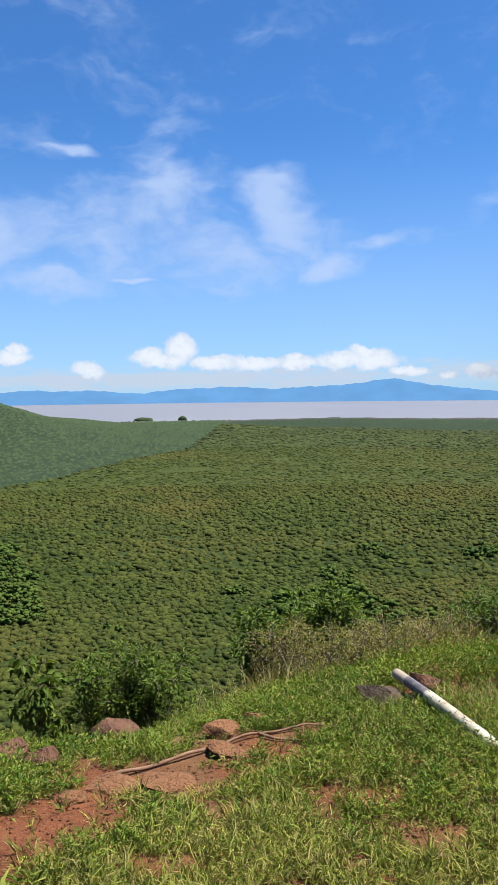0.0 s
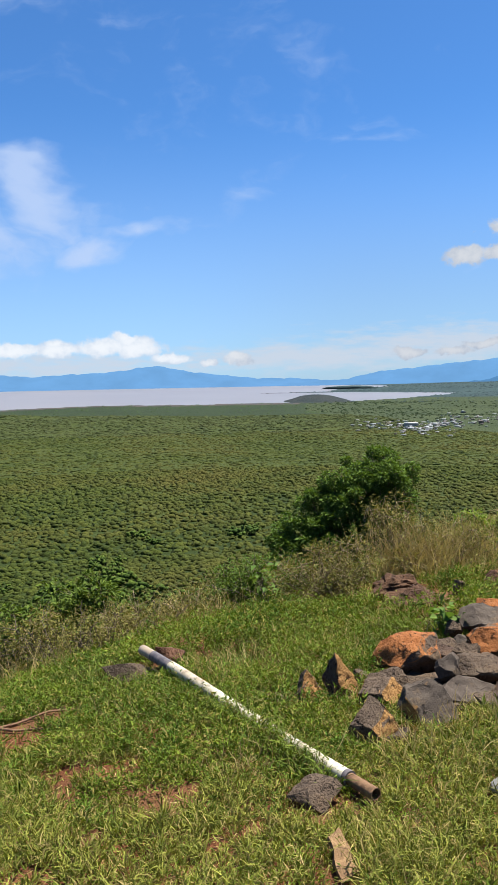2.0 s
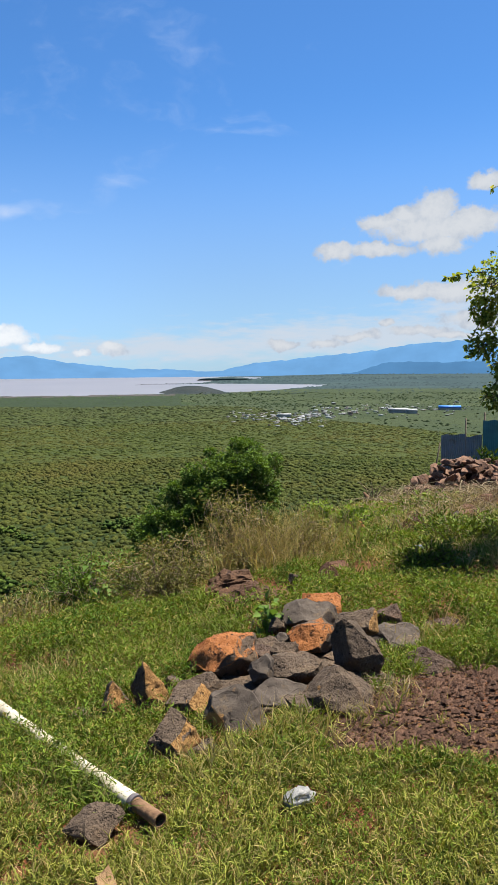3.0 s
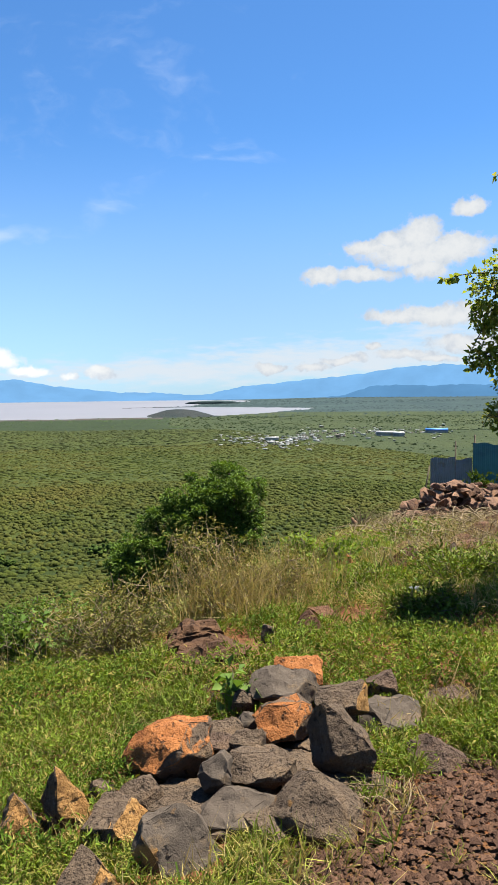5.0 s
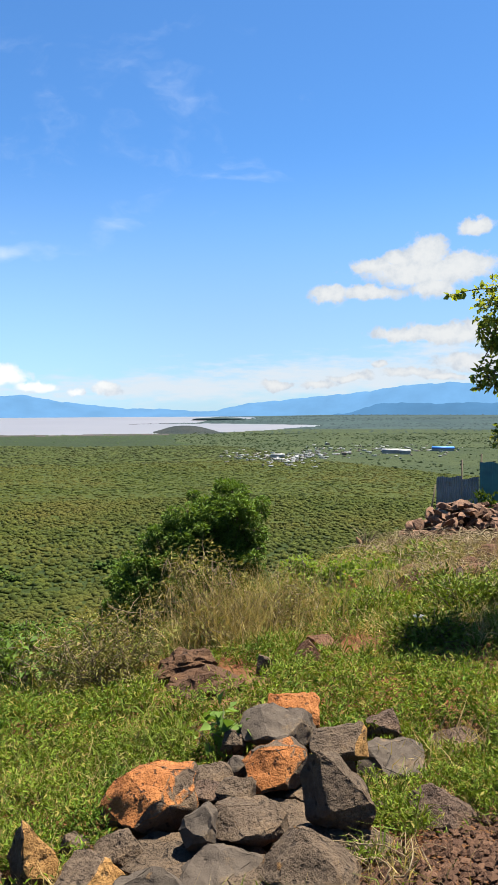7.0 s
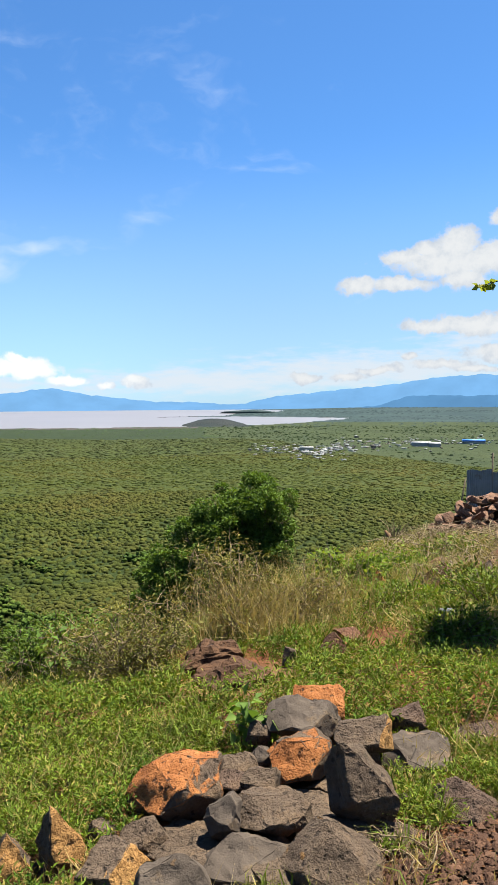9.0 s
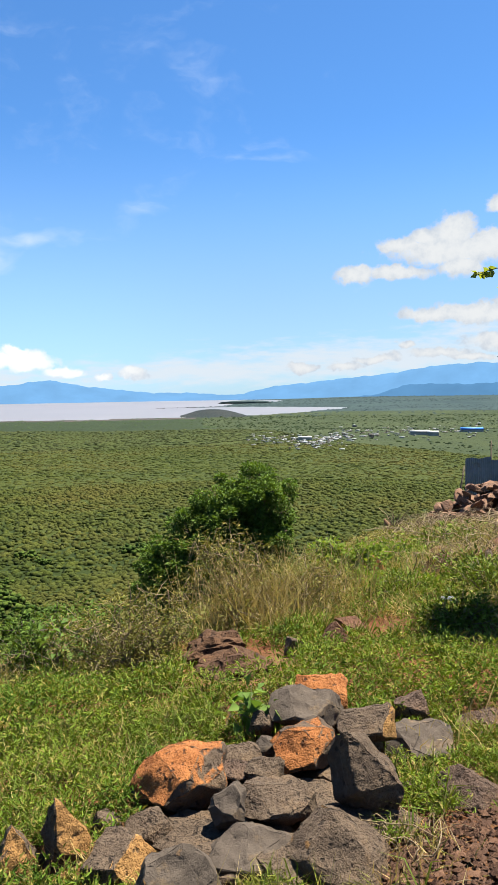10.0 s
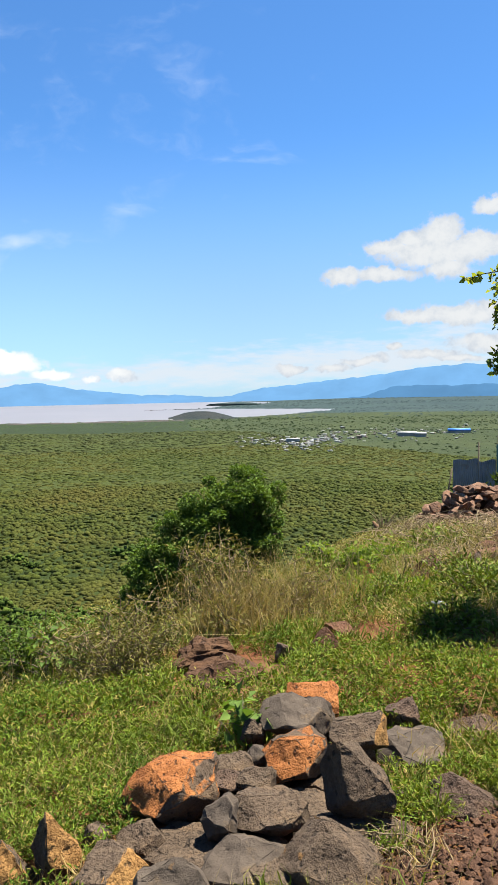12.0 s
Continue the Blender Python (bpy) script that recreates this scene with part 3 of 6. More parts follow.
def island(a, d, wide, tall, label):
    """A low wooded hump in the water."""
    rng = np.random.default_rng(int(abs(a) * 100))
    x0, y0 = CX - math.sin(radians(a)) * d, CY + math.cos(radians(a)) * d
    v = ICO3 * (1 + 0.12 * rng.uniform(-1, 1, (len(ICO3), 1)))
    v = np.stack([v[:, 0] * wide / 2, v[:, 1] * wide / 4, np.sign(v[:, 2]) * np.abs(v[:, 2]) ** 0.7 * tall], -1)
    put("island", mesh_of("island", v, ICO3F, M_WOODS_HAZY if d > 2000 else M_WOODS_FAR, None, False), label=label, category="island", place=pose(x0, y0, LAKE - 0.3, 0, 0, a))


island(33.3, 1690, 44, 9, "small dark wooded island in the brown lake")
island(30.3, 1700, 20, 10, "tiny round wooded island in the brown lake")
island(-0.9, 3340, 240, 14, "flat wooded spit in the far lake")


# ---------------------------------------------------------------- near materials
BASALT = ((0.0492, 0.0334, 0.0222), (0.1213, 0.0843, 0.0558))
SCORIA = ((0.1950, 0.0640, 0.0165), (0.3100, 0.1250, 0.0380))
OCHRE = ((0.2088, 0.1008, 0.0302), (0.3312, 0.1836, 0.0648))
M_BASALT = rock_material("dark_basalt", *BASALT, 55.0, 0.40, (0.1123, 0.0691, 0.0367))
M_SMOOTH = rock_material("smooth_basalt", (0.0440, 0.0330, 0.0250), (0.0780, 0.0600, 0.0460), 55.0, 0.06, (0.1440, 0.0936, 0.0504), skin=0.35)
M_SCORIA = rock_material("rust_scoria", *SCORIA, 70.0, 0.6, (0.2160, 0.0864, 0.0324))
M_BROWNROCK = rock_material("brown_basalt", (0.0562, 0.0346, 0.0238), (0.1116, 0.0727, 0.0518), 60.0, 0.5, (0.1210, 0.0691, 0.0389))
M_REDROCK = rock_material("red_earth_rock", (0.0706, 0.0310, 0.0166), (0.1368, 0.0670, 0.0374), 30.0, 0.3, (0.0648, 0.0324, 0.0216))
M_EARTHSTONE = rock_material("dusty_earth_stone", (0.1100, 0.0459, 0.0190), (0.2015, 0.0955, 0.0411), 30.0, 0.2, (0.1081, 0.0459, 0.0206))
M_HEAPROCK = rock_material("rubble_stone", (0.0918, 0.0466, 0.0290), (0.1836, 0.1081, 0.0720), 9.0, 0.35, (0.2160, 0.1002, 0.0398))
M_EARTH = rock_material("brown_earth", (0.0418, 0.0194, 0.0094), (0.0806, 0.0403, 0.0194), 24.0, 0.3, (0.1008, 0.0475, 0.0202))


def plain_mat(name, a, b, scale, rough=0.7, bump=0.3, dist=0.005, metal=0.0, spec=0.4, leaf=0.0, per_island=False):
    m = Nodes(name)
    f = m.ramp(m.noise(scale, 5), 0.3, 0.7)
    if per_island:
        f = m.math("ADD", m.math("MULTIPLY", f, 0.35), m.math("MULTIPLY", m.island(), 0.65))
    col = m.mix(f, a, b)
    return m.done(col, rough, m.bump(m.noise(scale * 6, 4), bump, dist), metal, spec, leaf)


M_GRAVEL = plain_mat("crushed_scoria", (0.0346, 0.0166, 0.0101), (0.1080, 0.0562, 0.0324), 30, 0.9, 0.8, 0.006, spec=0.2, per_island=True)
M_BARK = plain_mat("grey_bark", (0.0691, 0.0518, 0.0367), (0.1296, 0.1037, 0.0734), 14, 0.9, 0.9, 0.01, spec=0.2)
M_TWIG = plain_mat("dry_twig", (0.1152, 0.0792, 0.0446), (0.2376, 0.1836, 0.1116), 9, 0.9, 0.4, 0.004, spec=0.2, per_island=True)
M_STRAW = plain_mat("dry_straw", (0.2070, 0.1449, 0.0621), (0.4320, 0.3426, 0.1656), 6, 0.8, 0.2, 0.002, spec=0.1, leaf=0.25, per_island=True)
M_WOOD = plain_mat("split_wood", (0.1080, 0.0590, 0.0259), (0.2016, 0.1238, 0.0562), 18, 0.8, 0.7, 0.006, spec=0.25)
M_ROOT = plain_mat("dry_root", (0.1080, 0.0540, 0.0302), (0.1728, 0.1015, 0.0605), 16, 0.9, 0.7, 0.006, spec=0.2)
M_BAG = plain_mat("crumpled_plastic", (0.1944, 0.1858, 0.1692), (0.2880, 0.2822, 0.2736), 25, 0.35, 0.6, 0.006, spec=0.5, leaf=0.3)

L_WEED = leaf_material("weed_leaves", (0.0148, 0.0371, 0.0047), (0.1411, 0.1807, 0.0238), (0.1477, 0.1275, 0.0428), 0.16, 1.1)
L_HERB = leaf_material("herb_leaves", (0.0231, 0.0509, 0.0046), (0.1418, 0.1866, 0.0200), (0.1785, 0.1537, 0.0400), 0.20, 0.8, deep=(0.0546, 0.1166, 0.0120))
L_LAWN = leaf_material("lawn_grass", (0.0570, 0.0762, 0.0099), (0.2280, 0.2296, 0.0418), (0.2622, 0.2072, 0.0748), 0.16, 0.9)
L_TUFT = leaf_material("tall_grass", (0.0230, 0.0500, 0.0064), (0.1510, 0.1903, 0.0317), (0.2068, 0.1701, 0.0681), 0.16, 0.9)
L_BUSH = leaf_material("bush_leaves", (0.0122, 0.0310, 0.0043), (0.0864, 0.1238, 0.0158), None, 0.2, 1.2)
L_DARK = leaf_material("dark_bush_leaves", (0.0144, 0.0396, 0.0058), (0.0972, 0.1526, 0.0245), None, 0.25, 0.7)
L_OLIVE = leaf_material("olive_shrub_leaves", (0.0504, 0.0518, 0.0115), (0.1692, 0.1548, 0.0418), (0.1584, 0.1188, 0.0562), 0.25, 1.0)
L_LIME = leaf_material("pale_herb_leaves", (0.0504, 0.0936, 0.0101), (0.1440, 0.1872, 0.0288), None, 0.4, 1.0)
L_BROAD = leaf_material("broad_leaves", (0.0475, 0.0936, 0.0158), (0.1080, 0.1620, 0.0360), None, 0.35, 1.5)
L_TREE = leaf_material("tree_leaves", (0.0517, 0.0805, 0.0119), (0.2140, 0.2462, 0.0462), (0.2509, 0.2381, 0.0670), 0.42, 1.6)


# ---------------------------------------------------------------- builders
def tube(points, radii, sides=6, cap=True):
    """Verts and triangles of a bent tube."""
    p = np.asarray(points, float)
    r = np.broadcast_to(np.asarray(radii, float), (len(p),))
    t = np.gradient(p, axis=0)
    t /= np.linalg.norm(t, axis=1)[:, None] + 1e-9
    up = np.where(np.abs(t[:, 2:3]) > 0.9, [[1.0, 0, 0]], [[0, 0, 1.0]])
    u = np.cross(t, up)
    u /= np.linalg.norm(u, axis=1)[:, None] + 1e-9
    w = np.cross(t, u)
    a = np.linspace(0, 2 * np.pi, sides, endpoint=False)
    v = p[:, None] + r[:, None, None] * (np.cos(a)[None, :, None] * u[:, None] + np.sin(a)[None, :, None] * w[:, None])
    f = []
    for k in range(len(p) - 1):
        for s in range(sides):
            a0, b0 = k * sides + s, k * sides + (s + 1) % sides
            f += [(a0, b0, b0 + sides), (a0, b0 + sides, a0 + sides)]
    v = v.reshape(-1, 3)
    if cap:
        n = len(v)
        v = np.vstack([v, p[:1], p[-1:]])
        last = (len(p) - 1) * sides
        for s in range(sides):
            f += [(n, (s + 1) % sides, s), (n + 1, last + s, last + (s + 1) % sides)]
    return v, np.array(f)


def join(pieces):
    vs, fs, n = [], [], 0
    for v, f in pieces:
        vs.append(v)
        fs.append(np.asarray(f) + n)
        n += len(v)
    return np.concatenate(vs), np.concatenate(fs)


def unit(v):
    return v / (np.linalg.norm(v, axis=-1, keepdims=True) + 1e-9)


def leaves(rng, base, way, length, width, fold=0.25, droop=0.15):
    """Folded leaf blades: two triangles each."""
    way = unit(way)
    side = unit(np.cross(way, rng.normal(0, 0.45, way.shape) + [0, 0, 1.0]))
    nor = np.cross(side, way)
    L, W = length[:, None], width[:, None]
    v = np.stack([base, base + way * L * 0.45 + side * W * 0.5 + nor * W * fold, base + way * L - nor * L * droop,
                  base + way * L * 0.45 - side * W * 0.5 + nor * W * fold], 1)
    f = np.arange(len(base))[:, None, None] * 4 + np.array([[0, 1, 2], [0, 2, 3]])[None]
    return v.reshape(-1, 3), f.reshape(-1, 3)


def blades(rng, base, way, length, width, bend=0.4):
    """Grass blades that bend over: three triangles each."""
    way = unit(way)
    side = unit(np.cross(way, rng.normal(0, 1, way.shape)))
    lean = rng.normal(0, 1, way.shape) * [1, 1, 0.2]
    lean = unit(lean)
    L, W = length[:, None], width[:, None]
    mid = base + way * L * 0.55
    tip = mid + unit(way + lean * bend * 2 - [0, 0, bend * 0.5]) * L * 0.5
    v = np.stack([base - side * W / 2, base + side * W / 2, mid - side * W * 0.4, mid + side * W * 0.4, tip], 1)
    f = np.arange(len(base))[:, None, None] * 5 + np.array([[0, 1, 3], [0, 3, 2], [2, 3, 4]])[None]
    return v.reshape(-1, 3), f.reshape(-1, 3)


ICO4, ICO4F = ico(4)


def rough3(v, s, k):
    return (np.sin(v[:, 0] / s + 2 * k + np.sin(v[:, 1] / s * 1.3 + k)) + np.sin(v[:, 1] / s * 1.1 + 3 * k + np.sin(v[:, 2] / s * 1.2 + k))
            + np.sin(v[:, 2] / s * 0.9 + 5 * k + np.sin(v[:, 0] / s * 1.4 + k))) / 3


def rock_mesh(name, seed, size, mats, cuts=11, base=None, rough=0.05, turn=0.0, worn=0.0):
    """A broken stone: a ball cut by planes, with chipped edges."""
    rng = np.random.default_rng(seed)
    v0, f0 = base if base else (ICO4, ICO4F)
    v = v0.copy()
    for k in range(cuts):
        n = unit(rng.normal(0, 1, 3))
        o = rng.uniform(0.36, 0.70) + worn
        over = np.maximum(v @ n - o, 0)
        v = v - over[:, None] * n * 0.97
    v = v + unit(v) * (rough * rough3(v, 0.16, seed % 17) + rough * 1.3 * rough3(v, 0.42, seed % 11) + 0.5 * rough * rough3(v, 0.06, seed % 7) + 0.3 * rough * rough3(v, 0.028, seed % 5))[:, None]
    m = pose(0, 0, 0, 0, 0, turn).to_3x3()
    v = v @ np.array(m).T
    lo, hi = v.min(0), v.max(0)
    v = (v - (lo + hi) / 2) / (hi - lo) * np.array(size)
    me = mesh_of(name, v, f0, mats, None, True)
    me.set_sharp_from_angle(angle=radians(24))
    return me


def thing(name, place, label, category, group=""):
    ob = new(name)
    ob.matrix_basis = place
    ob.empty_display_size = 0.1
    return tagged(ob, label, category, group)


# ---------------------------------------------------------------- the pile of stones
GREY = "dark grey broken basalt stone in a loose pile"
RUSTY = "grey basalt stone with a rust orange broken face"
# middle x, y, z, width, depth, height, seed, chief faces, fresh faces, spread, brown, label
PILE = [
    (0.624, 4.34, -0.083, 0.38, 0.32, 0.27, 16, [(0.45, -0.8, -0.3, 0.33), (-0.75, -0.45, 0.15, 0.4), (0.75, -0.45, 0.3, 0.42), (-0.2, -0.35, 0.9, 0.36)], [(-0.4, -0.35, 0.85)], 0.52, 0, "rounded stone with a pitted orange top"),
    (1.156, 4.54, -0.060, 0.30, 0.26, 0.22, 21, [(0.8, -0.58, -0.05, 0.34), (0.1, -0.6, -0.8, 0.38), (-0.3, -0.75, 0.5, 0.36)], [(-0.35, -0.65, 0.65)], 0.62, 0, "rounded orange brown stone on top of the pile"),
    (1.281, 5.06, -0.050, 0.30, 0.24, 0.19, 24, [(-0.2, -0.5, 0.8, 0.42)], [(0, -0.3, 1), (0.8, -0.5, 0.2)], 0.25, 0, "orange brown stone at the back of the pile"),
    (1.203, 4.90, -0.055, 0.37, 0.26, 0.20, 25, [(-0.12, -0.5, 0.86, 0.3), (0.85, -0.5, 0.2, 0.4), (-0.7, -0.4, 0.6, 0.36)], [(-0.8, -0.55, 0.0)], 0.88, 0, "smooth dark slab near the back of the pile"),
    (1.355, 4.18, -0.005, 0.28, 0.22, 0.42, 22, [(0.25, -0.8, 0.55, 0.27), (-0.9, -0.42, 0.05, 0.3), (0.62, -0.05, 0.78, 0.33), (-0.35, -0.55, -0.75, 0.3)], [], 0.5, 0, "tall pitted basalt block leaning on its neighbours"),
    (1.194, 3.86, -0.133, 0.37, 0.26, 0.34, 23, [(0.05, -0.7, 0.71, 0.22), (0.62, -0.2, 0.76, 0.36), (-0.7, -0.1, 0.7, 0.36), (-0.75, -0.55, -0.35, 0.36)], [(-0.88, -0.3, 0.3)], 0.9, 0, "large rough grey block at the foot of the pile"),
    (1.015, 4.12, -0.064, 0.30, 0.22, 0.13, 20, [(0.15, -0.5, 0.85, 0.3), (-0.62, -0.55, 0.55, 0.36), (0.1, -0.9, -0.42, 0.26)], [(-0.8, -0.55, -0.1)], 0.8, 0, "dark stone with rust stains on its top"),
    (0.832, 4.08, -0.065, 0.16, 0.13, 0.18, 19, [(-0.25, -0.55, 0.8, 0.3), (0.85, -0.5, 0.1, 0.38), (-0.7, -0.7, 0.0, 0.34)], [], 0.5, 0, GREY),
    (0.891, 3.92, -0.135, 0.31, 0.22, 0.18, 18, [(0.3, -0.55, 0.78, 0.26), (-0.3, -0.5, 0.82, 0.3), (0.1, -0.9, -0.4, 0.32)], [], 0.5, 0, "smooth grey slab broken along its edge"),
    (0.704, 3.70, -0.224, 0.36, 0.27, 0.50, 17, [(0.1, -0.62, 0.78, 0.28), (0.7, -0.5, 0.52, 0.36), (-0.62, -0.75, 0.1, 0.3)], [(-0.45, -0.8, 0.35)], 0.9, 0, "smooth dark basalt slab at the front of the pile"),
    (0.439, 3.90, -0.135, 0.27, 0.22, 0.20, 14, [(0.7, -0.56, 0.44, 0.24), (-0.25, -0.94, -0.15, 0.34), (-0.25, -0.3, 0.92, 0.3)], [(0.7, -0.56, 0.44)], 0.72, 0, RUSTY),
    (0.235, 4.02, -0.130, 0.19, 0.15, 0.35, 12, [(0.7, -0.5, 0.5, 0.16), (-0.86, -0.45, 0.25, 0.22), (0.25, 0.75, 0.6, 0.28)], [(0.7, -0.5, 0.5)], 0.62, 0, "pointed dark stone with one orange broken side"),
    (0.065, 4.00, -0.174, 0.18, 0.15, 0.26, 11, [(0.35, -0.72, 0.6, 0.2), (-0.78, -0.2, 0.6, 0.28), (0.65, 0.2, 0.73, 0.36)], [(0.35, -0.72, 0.6)], 0.6, 0, RUSTY),
    (0.391, 3.50, -0.145, 0.26, 0.21, 0.31, 42, [(-0.05, -0.38, 0.92, 0.34), (0.78, -0.58, 0.22, 0.34), (-0.35, -0.93, 0.05, 0.38)], [(0.78, -0.58, 0.22)], 0.72, 1, "brown stone with an ochre side at the foot of the pile"),
    (0.528, 4.10, -0.131, 0.19, 0.15, 0.13, 15, [(-0.25, -0.6, 0.76, 0.32), (0.75, -0.6, 0.2, 0.36)], [], 0.5, 0, "rough dark stone wedged in the pile"),
    (1.432, 4.62, -0.004, 0.26, 0.20, 0.18, 26, [(-0.2, -0.55, 0.81, 0.28), (0.85, -0.48, 0.15, 0.34)], [(0.85, -0.48, 0.15)], 0.74, 0, RUSTY),
    (1.706, 4.74, -0.155, 0.33, 0.25, 0.15, 27, [(0.2, -0.62, 0.76, 0.26), (-0.72, -0.6, 0.3, 0.34)], [], 0.5, 0, "smooth dark slab leaning at the edge of the pile"),
    (1.729, 5.02, -0.104, 0.17, 0.13, 0.18, 28, [(0.3, -0.6, 0.75, 0.36), (-0.4, 0.1, 0.9, 0.38)], [], 0.5, 1, "brown stone at the edge of the pile"),
    (2.092, 4.92, -0.182, 0.34, 0.24, 0.16, 29, [(0.25, -0.55, 0.8, 0.22), (-0.55, -0.2, 0.8, 0.32)], [], 0.5, 1, "flat brown stone in the grass beside the pile"),
    (1.812, 4.28, -0.155, 0.29, 0.23, 0.22, 30, [(-0.52, -0.45, 0.72, 0.26), (0.42, -0.68, 0.6, 0.24), (0.6, 0.3, 0.75, 0.32)], [], 0.5, 1, "brown peaked boulder beside the gravel"),
    (1.444, 4.10, -0.187, 0.22, 0.18, 0.19, 31, [(0.1, -0.6, 0.8, 0.32)], [(0.8, -0.4, 0.4)], 0.8, 0, "low dark stone beside the dry twigs"),
    (0.979, 4.88, -0.110, 0.13, 0.10, 0.14, 37, [(-0.3, -0.5, 0.8, 0.4)], [], 0.5, 0, GREY),
    (0.872, 4.62, -0.129, 0.20, 0.16, 0.11, 32, [(0, -0.5, 0.86, 0.34)], [], 0.5, 0, GREY),
    (0.980, 4.66, -0.120, 0.10, 0.10, 0.11, 33, [(-0.3, -0.5, 0.8, 0.36)], [], 0.5, 0, GREY),
    (0.836, 4.40, -0.081, 0.17, 0.14, 0.09, 35, [(0.0, -0.5, 0.86, 0.34)], [], 0.5, 1, "flat brown slab between dark stones"),
    (0.972, 4.36, -0.075, 0.16, 0.13, 0.14, 40, [(0.0, -0.5, 0.86, 0.34)], [], 0.5, 0, GREY),
    (0.347, 4.20, -0.177, 0.12, 0.10, 0.13, 34, [], [], 0.5, 0, GREY),
    (-0.13, 3.98, -0.235, 0.15, 0.13, 0.10, 13, [], [], 0.5, 0, "small grey stone lying in the weeds"),
    (0.500, 3.49, -0.165, 0.24, 0.16, 0.08, 36, [], [], 0.5, 0, "flat dark stone half sunk in the grass"),
]
ROUND = (16, 21, 24)
SMOOTH = (17, 18, 19, 25, 27, 29, 33)


def relief(points, scale, seed, octaves=3):
    """Rough noise, about -1 to 1, at each point."""
    off = Vector((seed * 3.17, seed * 1.71, seed * 0.93))
    return np.array([noise.fractal(Vector(p) * scale + off, 0.8, 2.0, octaves) for p in points])


def broken_rock(seed, size, planes, mats, worn, grain=0.020, cuts=14):
    """An angular stone: a block split along the chief faces given and along others by chance, with chipped edges and an uneven skin."""
    rng = np.random.default_rng(seed + 500)
    bm = bmesh.new()
    bmesh.ops.create_cube(bm, size=1.16, matrix=Euler(rng.uniform(-0.45, 0.45, 3)).to_matrix().to_4x4())

    def split(n, o=None):
        n = Vector(n).normalized()
        far = max(v.co.dot(n) for v in bm.verts)
        if o is None:
            o = far * (rng.uniform(0.74, 0.84) if worn else rng.uniform(0.78, 0.93))
        if far <= o + 1e-4:
            return
        bmesh.ops.bisect_plane(bm, geom=bm.verts[:] + bm.edges[:] + bm.faces[:], dist=1e-5, plane_co=n * o, plane_no=n, clear_outer=True)
        rim = [e for e in bm.edges if e.is_boundary]
        if rim:
            bmesh.ops.edgeloop_fill(bm, edges=rim)

    for nx, ny, nz, o in planes:
        split((nx, ny, nz), o)
    if not worn:
        split((rng.normal(0, 0.2), -0.76, -0.62), 0.34)
    for k in range(cuts):
        split(unit(np.array([math.cos(2.4 * k + seed), math.sin(2.4 * k + seed), 0.9 - k * 1.7 / cuts]) + rng.normal(0, 0.30, 3)))
    co = np.array([v.co[:] for v in bm.verts])
    lo, hi = co.min(0), co.max(0)
    for v in bm.verts:
        v.co = Vector((np.array(v.co) - (lo + hi) / 2) / (hi - lo) * np.array(size))
    bmesh.ops.recalc_face_normals(bm, faces=bm.faces[:])
    bmesh.ops.bevel(bm, geom=bm.edges[:], offset=(0.11 if worn else 0.028) * min(size), segments=3 if worn else 1, profile=0.6, affect="EDGES", clamp_overlap=True)
    bmesh.ops.triangulate(bm, faces=bm.faces[:])
    for k in range(7):
        long = [e for e in bm.edges if e.calc_length() > grain * 1.35]
        if not long:
            break
        bmesh.ops.subdivide_edges(bm, edges=long, cuts=1)
        bmesh.ops.triangulate(bm, faces=[f for f in bm.faces if len(f.verts) > 3])
    bm.normal_update()
    v = np.array([q.co[:] for q in bm.verts])
    n = np.array([q.normal[:] for q in bm.verts])
    f = np.array([[q.index for q in p.verts] for p in bm.faces])
    bm.free()
    m = min(size)
    ridge = np.abs(relief(v, 2.2 / m, seed + 9, 2))
    v = v + n * (0.075 * m * relief(v, 1.5 / m, seed, 3) + 0.045 * m * ridge + 0.0042 * relief(v, 34.0, seed + 3, 4) + rng.normal(0, 0.0008, len(v)))[:, None]
    me = mesh_of("rock", v, f, mats, None, True)
    me.set_sharp_from_angle(angle=radians(27))
    return me


FOOT = []
for x, y, z, w, d, h, seed, planes, fresh, spread, kind, label in PILE:
    g = gz(x, y)
    mats = [M_BROWNROCK if kind else M_SMOOTH if seed in SMOOTH else M_BASALT]
    if fresh:
        mats = [rock_material("split_smooth_basalt", (0.0480, 0.0360, 0.0270), (0.0840, 0.0650, 0.0500), 55.0, 0.06, (0.1440, 0.0940, 0.0500), fresh, spread, OCHRE, 0.35) if seed in SMOOTH else
                rock_material("broken_basalt", *BASALT, 55.0, 0.35, (0.1123, 0.0691, 0.0367), fresh, spread, SCORIA if seed in ROUND else OCHRE)]
    put("rock", broken_rock(seed, (w, d, h), planes, mats, seed in ROUND), label=label, category="rock", group="stones of the pile", place=pose(x, y, z))
    low = z - h / 2
    if low > g - 0.03:
        # a stone below carries it
        fh = low - g + 0.09
        put("rock", broken_rock(seed + 70, (0.62 * w, 0.62 * d, fh), [], [M_BASALT], False, 0.04), label="dark stone buried under the pile", category="rock",
            group="stones of the pile", place=pose(x + 0.01, y + 0.20 * d + 0.02, g - 0.03 + fh / 2))
    FOOT.append((x, y, max(w, d) * (0.58 if seed in (11, 12) else 0.43)))


